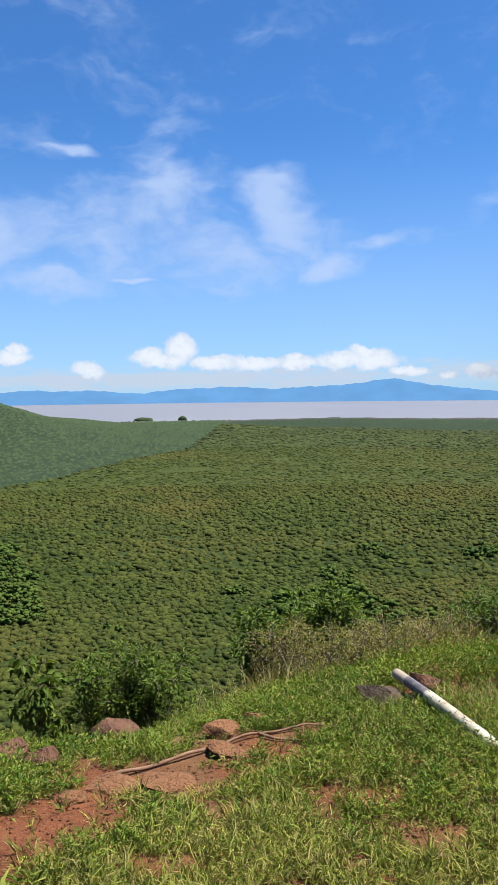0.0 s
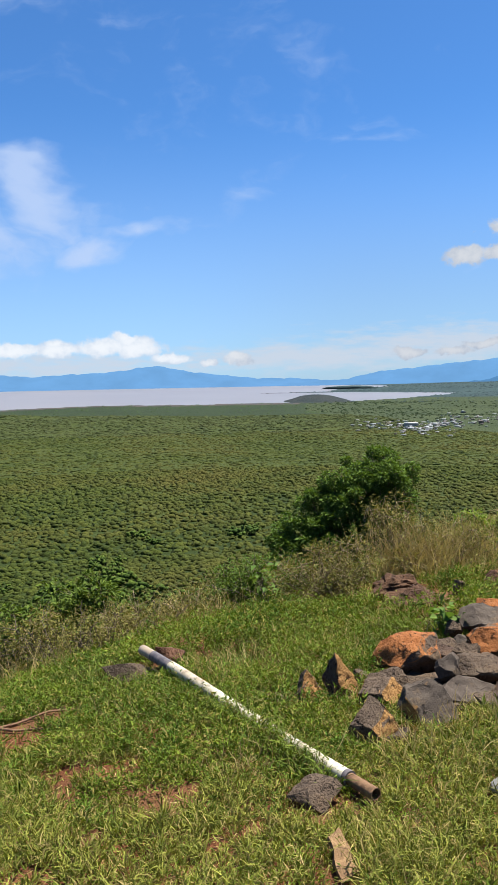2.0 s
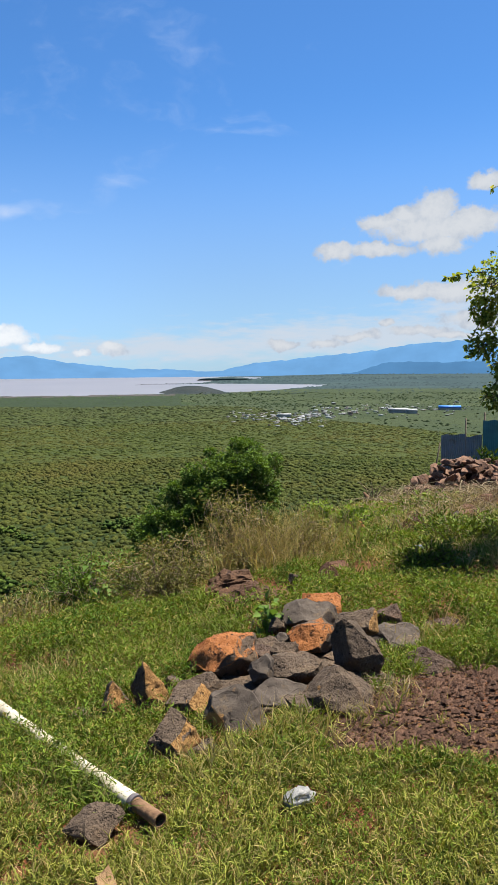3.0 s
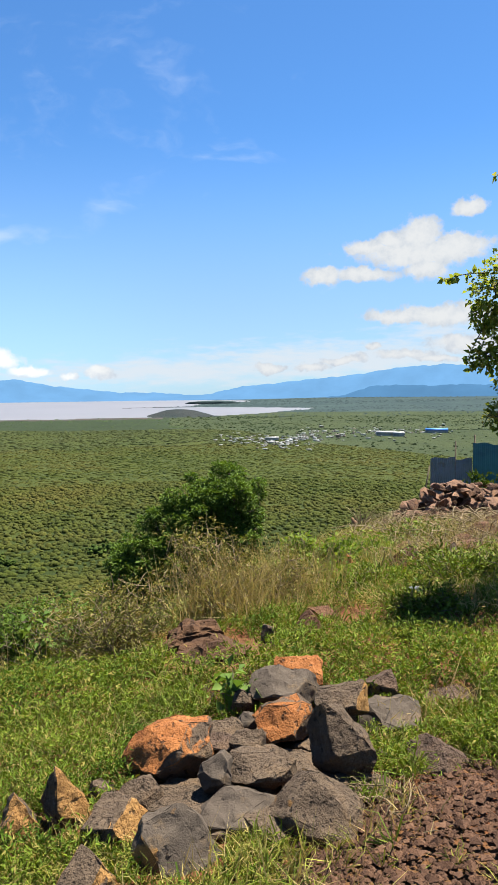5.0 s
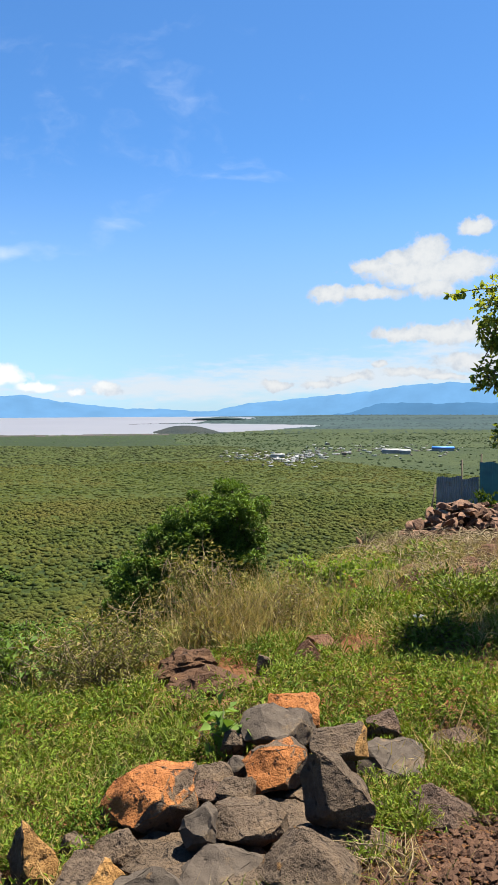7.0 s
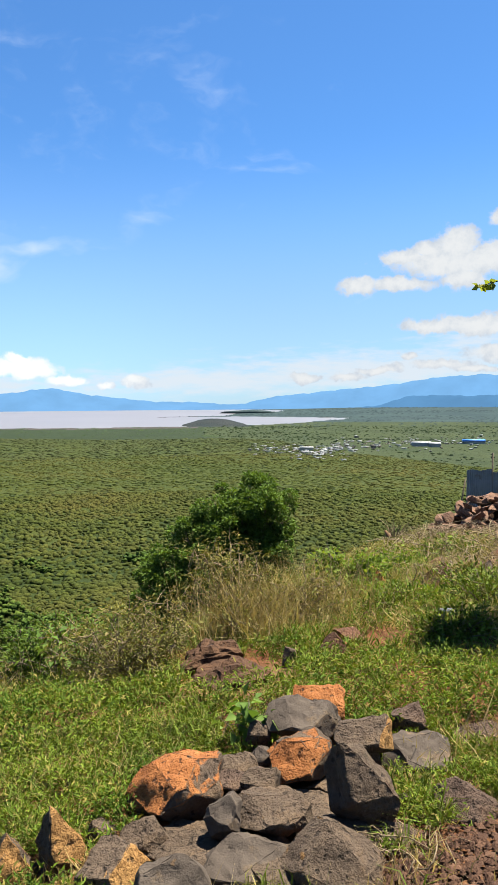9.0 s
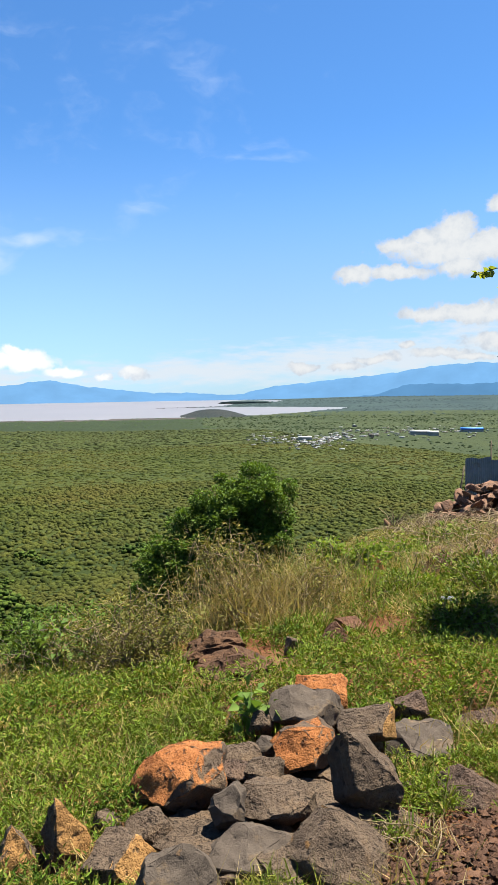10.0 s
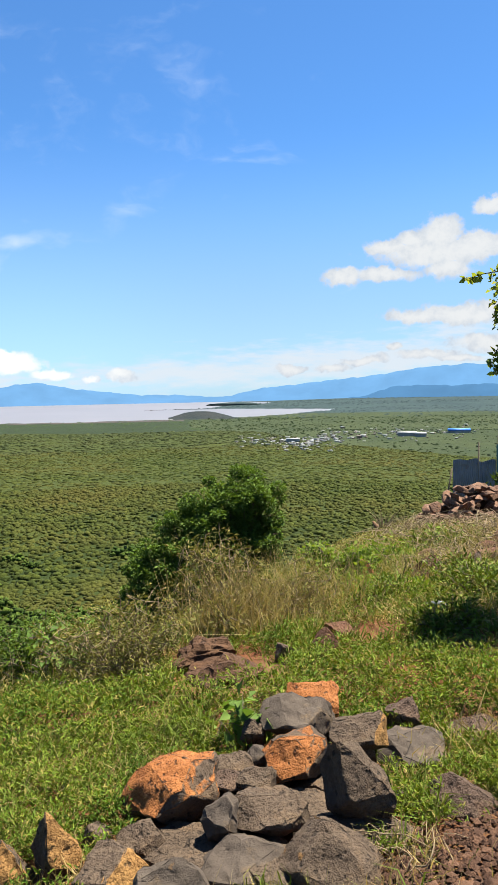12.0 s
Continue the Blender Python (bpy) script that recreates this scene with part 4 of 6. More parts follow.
for k, (x, y, w) in enumerate(((0.70, 4.08, 0.36), (1.00, 4.28, 0.28), (1.18, 4.30, 0.34), (0.88, 4.36, 0.30), (1.30, 4.52, 0.34), (1.12, 4.66, 0.32),
                              (0.96, 4.06, 0.26), (1.28, 4.04, 0.30), (1.46, 4.40, 0.26), (0.80, 3.90, 0.26), (1.04, 3.88, 0.26))):
    put("rock", broken_rock(600 + k, (w, 0.8 * w, 0.11), [(0.1 * (k % 3 - 1), -0.3, 0.95, 0.4)], [M_BASALT], False, 0.04), label="dark stone buried under the pile", category="rock",
        group="stones of the pile", place=pose(x, y, gz(x, y) + 0.01, 0, 0, 40 * k))


# ---------------------------------------------------------------- loose stones
def loose_stone(x, y, w, d, h, seed, mat, label, sink=0.35):
    g = gz(x, y)
    me = rock_mesh("stone", seed, (w, d, h), [mat], cuts=11, base=(ICO3, ICO3F), rough=0.09 if seed < 57 else 0.05, turn=seed * 31 % 360, worn=0.18 if seed < 57 else 0.16 if seed < 60 or seed in (62, 64) else 0.05)
    put("stone", me, label=label, category="stone", place=pose(x, y, g + h * (0.5 - sink)))
    FOOT.append((x, y, max(w, d) * 0.5))


STONES = [
    (-1.83, 3.66, 0.24, 0.20, 0.13, 51, 0, "red brown stone in the grass beside a dry root"),
    (-1.74, 3.90, 0.17, 0.15, 0.11, 52, 0, "round reddish stone among weeds"),
    (-1.66, 3.40, 0.28, 0.20, 0.10, 53, 0, "flat red stone beside a dry root"),
    (-2.02, 2.86, 0.28, 0.20, 0.07, 54, 0, "flat pinkish stone on bare soil"),
    (-1.78, 2.98, 0.30, 0.20, 0.06, 55, 0, "flat earthy slab on bare red soil"),
    (-2.11, 2.66, 0.15, 0.13, 0.08, 56, 0, "small earthy stone on bare soil"),
    (-3.71, 5.30, 0.68, 0.42, 0.46, 57, 0, "long brown boulder behind the weeds"),
    (-2.80, 2.98, 0.20, 0.18, 0.14, 58, 0, "brown stone among weeds"),
    (-2.58, 3.00, 0.22, 0.18, 0.13, 59, 0, "brown stone beside weeds"),
    (-1.54, 2.80, 0.055, 0.045, 0.05, 60, 1, "small rust coloured stone on bare soil"),
    (-1.08, 4.46, 0.42, 0.22, 0.17, 61, 2, "flat grey slab under the end of the pipe"),
    (-0.88, 4.64, 0.20, 0.18, 0.22, 62, 0, "red brown stone behind the end of the pipe"),
    (0.125, 2.91, 0.23, 0.17, 0.14, 63, 2, "dark grey stone that props up the pipe"),
    (1.55, 6.42, 0.22, 0.19, 0.24, 64, 0, "brown stone at the edge of the dry shrub"),
    (1.25, 6.25, 0.16, 0.12, 0.18, 65, 2, "small dark stone at the edge of the dry shrub"),
    (2.60, 10.8, 0.36, 0.26, 0.42, 66, 1, "rust red stone in the herbs"),
    (1.95, 7.30, 0.14, 0.12, 0.14, 67, 0, "reddish stone in the grass"),
    (3.75, 11.6, 0.50, 0.40, 0.34, 68, 0, "brown boulder on the overgrown slope"),
    (4.70, 11.6, 0.60, 0.42, 0.40, 69, 0, "brown boulder beside dry twigs"),
    (3.15, 9.50, 0.40, 0.32, 0.46, 70, 0, "reddish stone among dry twigs"),
    (3.58, 9.25, 0.36, 0.30, 0.46, 73, 2, "dark boulder in the weeds of the slope"),
    (4.10, 10.4, 0.62, 0.44, 0.44, 74, 0, "rust brown boulder half sunk in the slope"),
    (5.35, 12.9, 0.75, 0.50, 0.55, 75, 0, "dark brown boulder under dry stalks"),
    (6.60, 15.6, 0.90, 0.60, 0.60, 76, 0, "brown boulder below the rubble"),
    (1.72, 6.85, 0.24, 0.18, 0.10, 77, 0, "crumb of orange earth in the grass"),
    (5.60, 12.2, 0.45, 0.40, 0.32, 71, 0, "rusty boulder on the overgrown slope"),
]
for x, y, w, d, h, seed, kind, label in STONES:
    loose_stone(x, y, w, d, h, seed, M_EARTHSTONE if seed < 57 else (M_REDROCK, M_SCORIA, M_BASALT)[kind], label, 0.40 if seed < 57 else 0.30)


def build_mound():
    """The bare red earth bank below the dry shrub."""
    x0, y0 = 0.90, 6.05
    g = gz(x0, y0)
    me = rock_mesh("earth_bank", 81, (0.66, 0.60, 0.27), [M_EARTH], cuts=6, worn=0.15, rough=0.20, turn=30)
    put("earth_bank", me, label="bare red brown earth bank below the dry shrub", category="earth bank", place=pose(x0, y0, g + 0.01))
    FOOT.append((x0, y0, 0.36))
    me = rock_mesh("earth_clod", 82, (0.46, 0.40, 0.24), [M_EARTH], cuts=8, rough=0.22, turn=70)
    put("earth_clod", me, label="crumbling clod of red earth", category="earth bank", place=pose(0.70, 6.45, gz(0.70, 6.45) + 0.08))
    FOOT.append((0.70, 6.45, 0.2))


build_mound()


# ---------------------------------------------------------------- gravel
GRAVEL = [(1.00, 3.62), (1.12, 3.34), (1.55, 3.20), (2.1, 3.05), (3.0, 3.0), (3.5, 3.9), (2.7, 4.32), (2.1, 4.22), (1.62, 4.12), (1.42, 3.95)]


def inside(x, y, poly):
    hit = np.zeros(np.shape(x), bool)
    for (x0, y0), (x1, y1) in zip(poly, poly[1:] + poly[:1]):
        cross = ((y0 > y) != (y1 > y)) & (x < (x1 - x0) * (y - y0) / (y1 - y0 + 1e-12) + x0)
        hit ^= cross
    return hit


def build_gravel():
    rng = np.random.default_rng(9)
    n = 24000
    x, y = rng.uniform(0.9, 3.5, n), rng.uniform(2.9, 4.5, n)
    keep = inside(x + rng.normal(0, 0.07, n), y + rng.normal(0, 0.05, n), GRAVEL)
    x, y = x[keep], y[keep]
    n = len(x)
    rad = rng.gamma(4.0, 0.0023, n).clip(0.004, 0.026)
    mound = 0.05 * np.exp(-((x - 2.2) ** 2 / 0.5 + (y - 3.7) ** 2 / 0.25))
    z = ground_z(x, y) + mound * rng.uniform(0.5, 1.0, n) + rad * 0.35
    me = blob_mesh("gravel", rng, np.stack([x, y, z], -1), rad, rng.uniform(0.45, 0.9, n), OCTA, OCTAF, M_GRAVEL, 0.42)
    me.polygons.foreach_set("use_smooth", np.zeros(len(me.polygons), bool))
    put("gravel", me, label="patch of crushed reddish brown volcanic gravel", category="gravel", kind="stuff")


build_gravel()


# ---------------------------------------------------------------- pipe
def build_pipe():
    m = Nodes("weathered_pvc")
    # Dirt on the plastic, with shadows of grass blades painted in as dark spots.
    dirt_and_shade = m.ramp(m.noise(5.0, 6, 0.7), 0.42, 0.62)
    col = m.mix(dirt_and_shade, (0.4300, 0.3850, 0.2900), (0.2400, 0.1850, 0.1150))
    col = m.mix(m.ramp(m.noise(34.0, 5, 0.7), 0.58, 0.66, 0.0, 0.85), col, (0.0691, 0.0518, 0.0389))
    pvc = m.done(col, 0.42, m.bump(m.noise(20, 4), 0.15, 0.004), spec=0.5)
    m = Nodes("rusted_iron")
    col = m.mix(m.ramp(m.noise(24, 6), 0.3, 0.7), (0.0756, 0.0374, 0.0187), (0.1800, 0.1044, 0.0518))
    rust = m.done(col, 0.85, m.bump(m.noise(60, 5), 0.7, 0.006), spec=0.3)
    dark = plain_mat("dark_coating", (0.0216, 0.0202, 0.0302), (0.1224, 0.1008, 0.0936), 30, 0.6, 0.3)
    a, b = Vector((-1.06, 4.635, -0.205)), Vector((0.265, 3.015, -0.105))
    way = (b - a).normalized()
    base = thing("drain_pipe", Matrix.Translation(a), "weathered white plastic pipe lying on stones in the grass", "pipe")
    r = 0.033
    length = (b - a).length

    def along(lo, hi, rad, inner, n=14, wob=0.0, sides=28):
        t = np.linspace(lo, hi, n)
        pts = np.array([way * v + Vector((0, 0, 0.006 * math.sin(v * 3.0))) for v in t])
        v1, f1 = tube(pts, rad, sides, False)
        v2, f2 = tube(pts, inner, sides, False)
        k = len(v1)
        rims = []
        for s in range(sides):
            s2 = (s + 1) % sides
            e = (n - 1) * sides
            rims += [(s, s + k, s2 + k), (s, s2 + k, s2), (e + s, e + s2 + k, e + s + k), (e + s, e + s2, e + s2 + k)]
        return np.vstack([v1, v2]), np.vstack([f1, f2[:, ::-1] + k, rims])

    v, f = along(0.42, length, r, r * 0.9, 24)
    put("barrel", mesh_of("barrel", v, f, pvc, None, False), base)
    v, f = along(0.16, 0.425, r * 0.985, r * 0.9, 8)
    put("dark_sleeve", mesh_of("dark_sleeve", v, f, dark), base, "dark coated stretch of the pipe")
    v, f = along(0.0, 0.165, r, r * 0.88, 6)
    put("far_socket", mesh_of("far_socket", v, f, plain_mat("greyed_pvc", (0.1700, 0.1250, 0.0850), (0.2700, 0.2150, 0.1500), 16, 0.5, 0.2)), base, "greyed pipe socket")
    v, f = along(length - 0.02, length + 0.17, r * 0.80, r * 0.68, 8)
    put("iron_stub", mesh_of("iron_stub", v, f, rust), base, "rusty iron pipe stub")
    v, f = along(length - 0.012, length + 0.012, r * 1.04, r * 0.8, 3)
    put("rim", mesh_of("rim", v, f, dark), base, "dark rim where the pipes join")
    for o in base.children:
        o.data.polygons.foreach_set("use_smooth", np.ones(len(o.data.polygons), bool))
        o.data.set_sharp_from_angle(angle=radians(40))


build_pipe()


def build_root():
    """The long dry root over the bare soil."""
    rng = np.random.default_rng(3)
    line = [(-2.10, 2.90), (-1.99, 3.04), (-1.87, 3.22), (-1.78, 3.42), (-1.66, 3.58), (-1.52, 3.73), (-1.38, 3.84), (-1.28, 3.90)]
    pts = []
    for k in range(len(line) - 1):
        for s in np.linspace(0, 1, 5, endpoint=False):
            x, y = (1 - s) * np.array(line[k]) + s * np.array(line[k + 1])
            pts.append((x, y, gz(x, y) + 0.020 + 0.008 * math.sin(len(pts) * 0.7)))
    rad = np.linspace(0.011, 0.006, len(pts)) * rng.uniform(0.85, 1.15, len(pts))
    FOOT.extend((p[0] + 0.02, p[1] - 0.05, 0.075) for p in pts)
    base = thing("dry_root", pose(0, 0, 0), "long dry reddish root lying over stones and bare soil", "root")
    put("stem", mesh_of("stem", *tube(pts, rad, 8), M_ROOT, None, True), base)
    side = [(-1.60, 3.64, gz(-1.60, 3.64) + 0.02), (-1.48, 3.62, gz(-1.48, 3.62) + 0.015), (-1.33, 3.66, gz(-1.33, 3.66) + 0.012)]
    put("side_root", mesh_of("side_root", *tube(side, [0.010, 0.008, 0.005], 7), M_ROOT, None, True), base)


build_root()


def build_small():
    # split piece of wood
    g = gz(0.24, 2.60)
    bm = bmesh.new()
    bmesh.ops.create_cube(bm, size=1.0)
    bmesh.ops.subdivide_edges(bm, edges=bm.edges[:], cuts=4, use_grid_fill=True)
    rng = np.random.default_rng(4)
    for v in bm.verts:
        t = v.co.y + 0.5
        v.co.x = v.co.x * (0.105 - 0.035 * t) + 0.008 * math.sin(9 * v.co.y) + rng.normal(0, 0.002)
        v.co.z = v.co.z * 0.026 + 0.006 * math.sin(14 * v.co.y + 30 * v.co.x) + 0.012 * t
        v.co.y = v.co.y * 0.24 + (0.02 * math.sin(40 * v.co.x) if abs(v.co.y) > 0.45 else 0)
    me = bpy.data.meshes.new("wood_chip")
    bm.to_mesh(me)
    bm.free()
    me.materials.append(M_WOOD)
    put("wood_chip", me, label="split piece of yellow brown wood in the grass", category="wood", place=pose(0.235, 2.50, g + 0.035, 10, 4, 18) @ Matrix.Diagonal((0.72, 0.78, 1, 1)))
    FOOT.append((0.235, 2.50, 0.045))
    # crumpled bag
    g = gz(0.92, 3.06)
    v = ICO3.copy()
    v = v * (1 + 0.30 * rough3(v, 0.22, 3) + 0.32 * rough3(v, 0.09, 5))[:, None] * [0.060, 0.045, 0.034]
    put("plastic_bag", mesh_of("plastic_bag", v, ICO3F, M_BAG), label="crumpled white plastic bag in the grass", category="bag", place=pose(0.90, 3.0, g + 0.04, 0, 0, 25))
    FOOT.append((0.915, 3.06, 0.06))
    # pale plastic jug in the weeds at the edge of the shade
    grey = plain_mat("grey_plastic", (0.0576, 0.0648, 0.0778), (0.0936, 0.1022, 0.1188), 12, 0.4, 0.1)
    x, y = 2.52, 7.10
    jug = thing("plastic_jug", pose(x, y, gz(x, y) + 0.05, 74, 0, 35) @ Matrix.Diagonal((0.6, 0.6, 0.6, 1)), "pale grey plastic jug lying in the weeds", "jug")
    prof = [(0.0, -0.14), (0.070, -0.14), (0.082, -0.12), (0.082, 0.05), (0.070, 0.10), (0.030, 0.135), (0.026, 0.15), (0.0, 0.15)]
    v, f = [], []
    for k, (r, z) in enumerate(prof):
        for s in range(20):
            a = 2 * math.pi * s / 20
            v.append((r * math.cos(a), r * math.sin(a), z))
    for k in range(len(prof) - 1):
        for s in range(20):
            f.append((k * 20 + s, k * 20 + (s + 1) % 20, (k + 1) * 20 + (s + 1) % 20, (k + 1) * 20 + s))
    put("body", mesh_of("body", v, f, grey, None, True), jug)
    put("cap", mesh_of("cap", *tube([(0, 0, 0.148), (0, 0, 0.178)], 0.030, 16), M_BAG, None, False), jug, "white screw cap")
    FOOT.append((x, y, 0.1))


build_small()


# ---------------------------------------------------------------- shrubs, herbs
def shrub(name, x, y, wide, deep, tall, n, leaf_len, leaf_wid, mat, label, seed, stems=26, bare=0.0, lean=(0, 0), category="bush", lift=0.15, clump=0.13, up=0.5):
    """Stems from one foot, and leaves in uneven sprays round their ends."""
    rng = np.random.default_rng(seed)
    base = thing(name, pose(x, y, gz(x, y)), label, category)
    ends, wood = [], []
    for k in range(stems):
        a, r = rng.uniform(0, 2 * np.pi), math.sqrt(rng.uniform(0.02, 1))
        h = tall * (lift + (1 - lift) * rng.uniform(0.35, 1.0) * math.sqrt(max(0.05, 1.05 - r * r)))
        e = np.array([r * math.cos(a) * wide / 2 + lean[0] * h, r * math.sin(a) * deep / 2 + lean[1] * h, h])
        f0 = np.array([0.12 * e[0], 0.12 * e[1], 0.0])
        off = np.array([gz(x + f0[0], y + f0[1]) - gz(x, y)])
        f0[2] = off[0] - 0.03
        mid = (f0 + e) / 2 + rng.normal(0, 0.05, 3) * tall
        t = np.linspace(0, 1, 6)[:, None]
        line = (1 - t) ** 2 * f0 + 2 * t * (1 - t) * mid + t * t * e
        thick = (0.006 + 0.010 * tall * rng.uniform(0.5, 1)) * (1.7 if name == "brush" else 1.0)
        wood.append(tube(line, np.linspace(thick, thick * 0.25, 6), 5))
        ends.append(line)
        for q in range(3):
            i = rng.integers(2, 5)
            tip = line[i] + rng.normal(0, 0.16, 3) * [wide, deep, tall] * 0.8 + [0, 0, 0.1 * tall]
            wood.append(tube([line[i], (line[i] + tip) / 2 + rng.normal(0, 0.02, 3) * tall, tip], [thick * 0.5, thick * 0.35, thick * 0.15], 4, False))
            ends.append(np.linspace(line[i], tip, 6))
    put("branchwork", mesh_of("branchwork", *join(wood), M_TWIG if bare > 0.5 else M_BARK, None, True), base)
    ends = np.array(ends)
    pick = rng.integers(0, len(ends), n)
    along = rng.uniform(0.35, 1.0, n) * 5
    i = np.minimum(along.astype(int), 4)
    fr = (along - i)[:, None]
    pos = ends[pick, i] * (1 - fr) + ends[pick, i + 1] * fr
    pos = pos + rng.normal(0, clump, (n, 3)) * np.array([wide, deep, tall]) * 0.5
    pos[:, 2] = np.maximum(pos[:, 2], 0.0)
    way = unit(pos * [1, 1, 0.4] + rng.normal(0, 0.25, (n, 3)) * wide) + [0, 0, up] + rng.normal(0, 0.5, (n, 3))
    L = leaf_len * rng.uniform(0.6, 1.3, n)
    put("foliage", mesh_of("foliage", *leaves(rng, pos, way, L, leaf_wid * rng.uniform(0.7, 1.2, n)), mat), base)
    return base


def tangle(name, x, y, wide, deep, tall, n, thick, label, seed):
    """Dead curved twigs lying and standing across one another."""
    rng = np.random.default_rng(seed)
    wood = []
    for k in range(n):
        ax, ay = x + rng.normal(0, wide / 3.5), y + rng.normal(0, deep / 3.5)
        a, reach = rng.uniform(0, 2 * np.pi), rng.uniform(0.3, 1.0) * wide * 0.45
        bx, by = ax + math.cos(a) * reach, ay + math.sin(a) * reach * 0.7
        p0 = np.array([ax, ay, gz(ax, ay) - 0.02])
        p2 = np.array([bx, by, gz(bx, by) + rng.uniform(-0.02, 0.8) * tall])
        p1 = (p0 + p2) / 2 + np.array([rng.normal(0, 0.15), rng.normal(0, 0.15), rng.uniform(0.0, 0.6) * tall])
        t = np.linspace(0, 1, 7)[:, None]
        line = (1 - t) ** 2 * p0 + 2 * t * (1 - t) * p1 + t * t * p2 + rng.normal(0, 0.03, (7, 3)) * tall
        r = thick * rng.uniform(0.5, 1.2)
        wood.append(tube(line, np.linspace(r, 0.4 * r, 7), 5, False))
    return put(name, mesh_of(name, *join(wood), M_TWIG, None, True), label=label, category="brushwood")


def straw_tuft(name, x, y, wide, deep, tall, n, label, seed, mat=None, lean=0.25):
    """Dry stalks standing in a bunch."""
    rng = np.random.default_rng(seed)
    px, py = x + rng.normal(0, wide / 3.2, n), y + rng.normal(0, deep / 3.2, n)
    pos = np.stack([px, py, ground_z(px, py) - 0.02], -1)
    way = rng.normal(0, lean, (n, 3)) + [0, 0, 1]
    L = tall * rng.uniform(0.45, 1.15, n)
    return put(name, mesh_of(name, *blades(rng, pos, way, L, np.full(n, 0.0046) * rng.uniform(0.5, 1.5, n), 0.22), mat or M_STRAW), label=label, category="dry grass")


def leafy_bush(name, x, y, lobes, n, leaf_len, leaf_wid, mat, label, seed, clumps=16, size=0.3, droop=0.0, wood=None, category="bush"):
    """A bush whose crown is made of leaf clumps over several lobes: middle x, y, z and half sizes."""
    rng = np.random.default_rng(seed)
    g = gz(x, y)
    base = thing(name, pose(x, y, g), label, category)
    stems, pos, way = [], [], []
    share = np.array([l[3] * l[4] + l[3] * l[5] for l in lobes])
    share = share / share.sum()
    for (lx, ly, lz, rx, ry, rz), part_of in zip(lobes, share):
        c = np.array([lx - x, ly - y, lz - g])
        half = np.array([rx, ry, rz])
        for k in range(clumps):
            u = unit(rng.normal(0, 1, 3) + [0, -0.25, 0.25])
            q = c + u * half * rng.uniform(0.40, 1.05)
            r = size * half.mean() * rng.uniform(0.7, 1.35)
            t = np.linspace(0, 1, 6)[:, None]
            foot = np.array([0.15 * q[0], 0.15 * q[1], -0.05])
            mid = foot * 0.4 + c * 0.6 + rng.normal(0, 0.12, 3) * half
            thick = 0.012 * half.mean() + 0.003
            line = (1 - t) ** 2 * foot + 2 * t * (1 - t) * mid + t * t * q
            stems.append(tube(line, np.linspace(1.6 * thick, 0.3 * thick, 6), 5, False))
            for w in range(4):
                e = q + unit(rng.normal(0, 1, 3)) * r * 1.25
                stems.append(tube([q, (q + e) / 2 + rng.normal(0, 0.1, 3) * r, e], [0.5 * thick, 0.35 * thick, 0.15 * thick], 4, False))
            m = max(8, int(n * part_of / clumps))
            d = unit(rng.normal(0, 1, (m, 3))) * (r * rng.uniform(0.2, 1.15, m) ** 0.55)[:, None]
            pos.append(q + d)
            way.append(unit(d) * [1, 1, 0.5] + rng.normal(0, 0.55, (m, 3)) - [0, 0, droop])
    put("branchwork", mesh_of("branchwork", *join(stems), wood or M_BARK, None, True), base)
    pos, way = np.concatenate(pos), np.concatenate(way)
    pos[:, 2] = np.maximum(pos[:, 2], -0.6)
    L = leaf_len * rng.uniform(0.6, 1.35, len(pos))
    put("foliage", mesh_of("foliage", *leaves(rng, pos, way, L, L * leaf_wid * rng.uniform(0.8, 1.2, len(L))), mat), base)
    return base


# bushes that rise from below the rim
leafy_bush("bush", -5.0, 7.5, [(-5.30, 7.32, -2.10, 0.55, 0.5, 0.55), (-4.75, 7.66, -1.92, 0.55, 0.5, 0.52), (-4.95, 7.5, -2.6, 0.75, 0.5, 0.6)],
           10000, 0.072, 0.34, L_BUSH, "dense green bush that rises from below the rim", 101, 22)
leafy_bush("bush", -3.9, 10.3, [(-4.30, 10.1, -2.20, 0.70, 0.5, 0.60), (-3.60, 10.4, -1.85, 0.75, 0.5, 0.55), (-3.95, 10.2, -2.9, 0.9, 0.6, 0.9)],
           9000, 0.10, 0.36, L_BUSH, "green leafy bush behind dry twigs", 102, 22)
leafy_bush("broadleaf_bush", -5.82, 6.68, [(-5.85, 6.65, -1.85, 0.30, 0.3, 0.42), (-5.75, 6.7, -2.4, 0.38, 0.35, 0.40)],
           440, 0.125, 0.55, L_BUSH, "young bush with broad drooping leaves", 105, 9, droop=0.9)
leafy_bush("twiggy_shrub", -2.0, 5.83, [(-2.06, 5.45, -0.60, 0.46, 0.36, 0.36), (-1.66, 5.9, -0.58, 0.42, 0.34, 0.30)],
           7000, 0.030, 0.34, L_OLIVE, "dark twiggy olive shrub on the rim", 150, 26, 0.34, wood=M_BARK)
shrub("shrub", -1.50, 6.4, 1.2, 0.9, 0.62, 3000, 0.045, 0.012, L_OLIVE, "low dry olive shrub beside the pipe", 104, 36, 0.6)
shrub("shrub", -1.15, 6.75, 1.1, 0.8, 0.50, 2400, 0.045, 0.013, L_OLIVE, "olive twiggy shrub on the rim", 128, 34, 0.6)
shrub("shrub", -0.45, 7.15, 1.0, 0.8, 0.48, 2200, 0.050, 0.016, L_BUSH, "small green shrub on the rim", 129, 30)
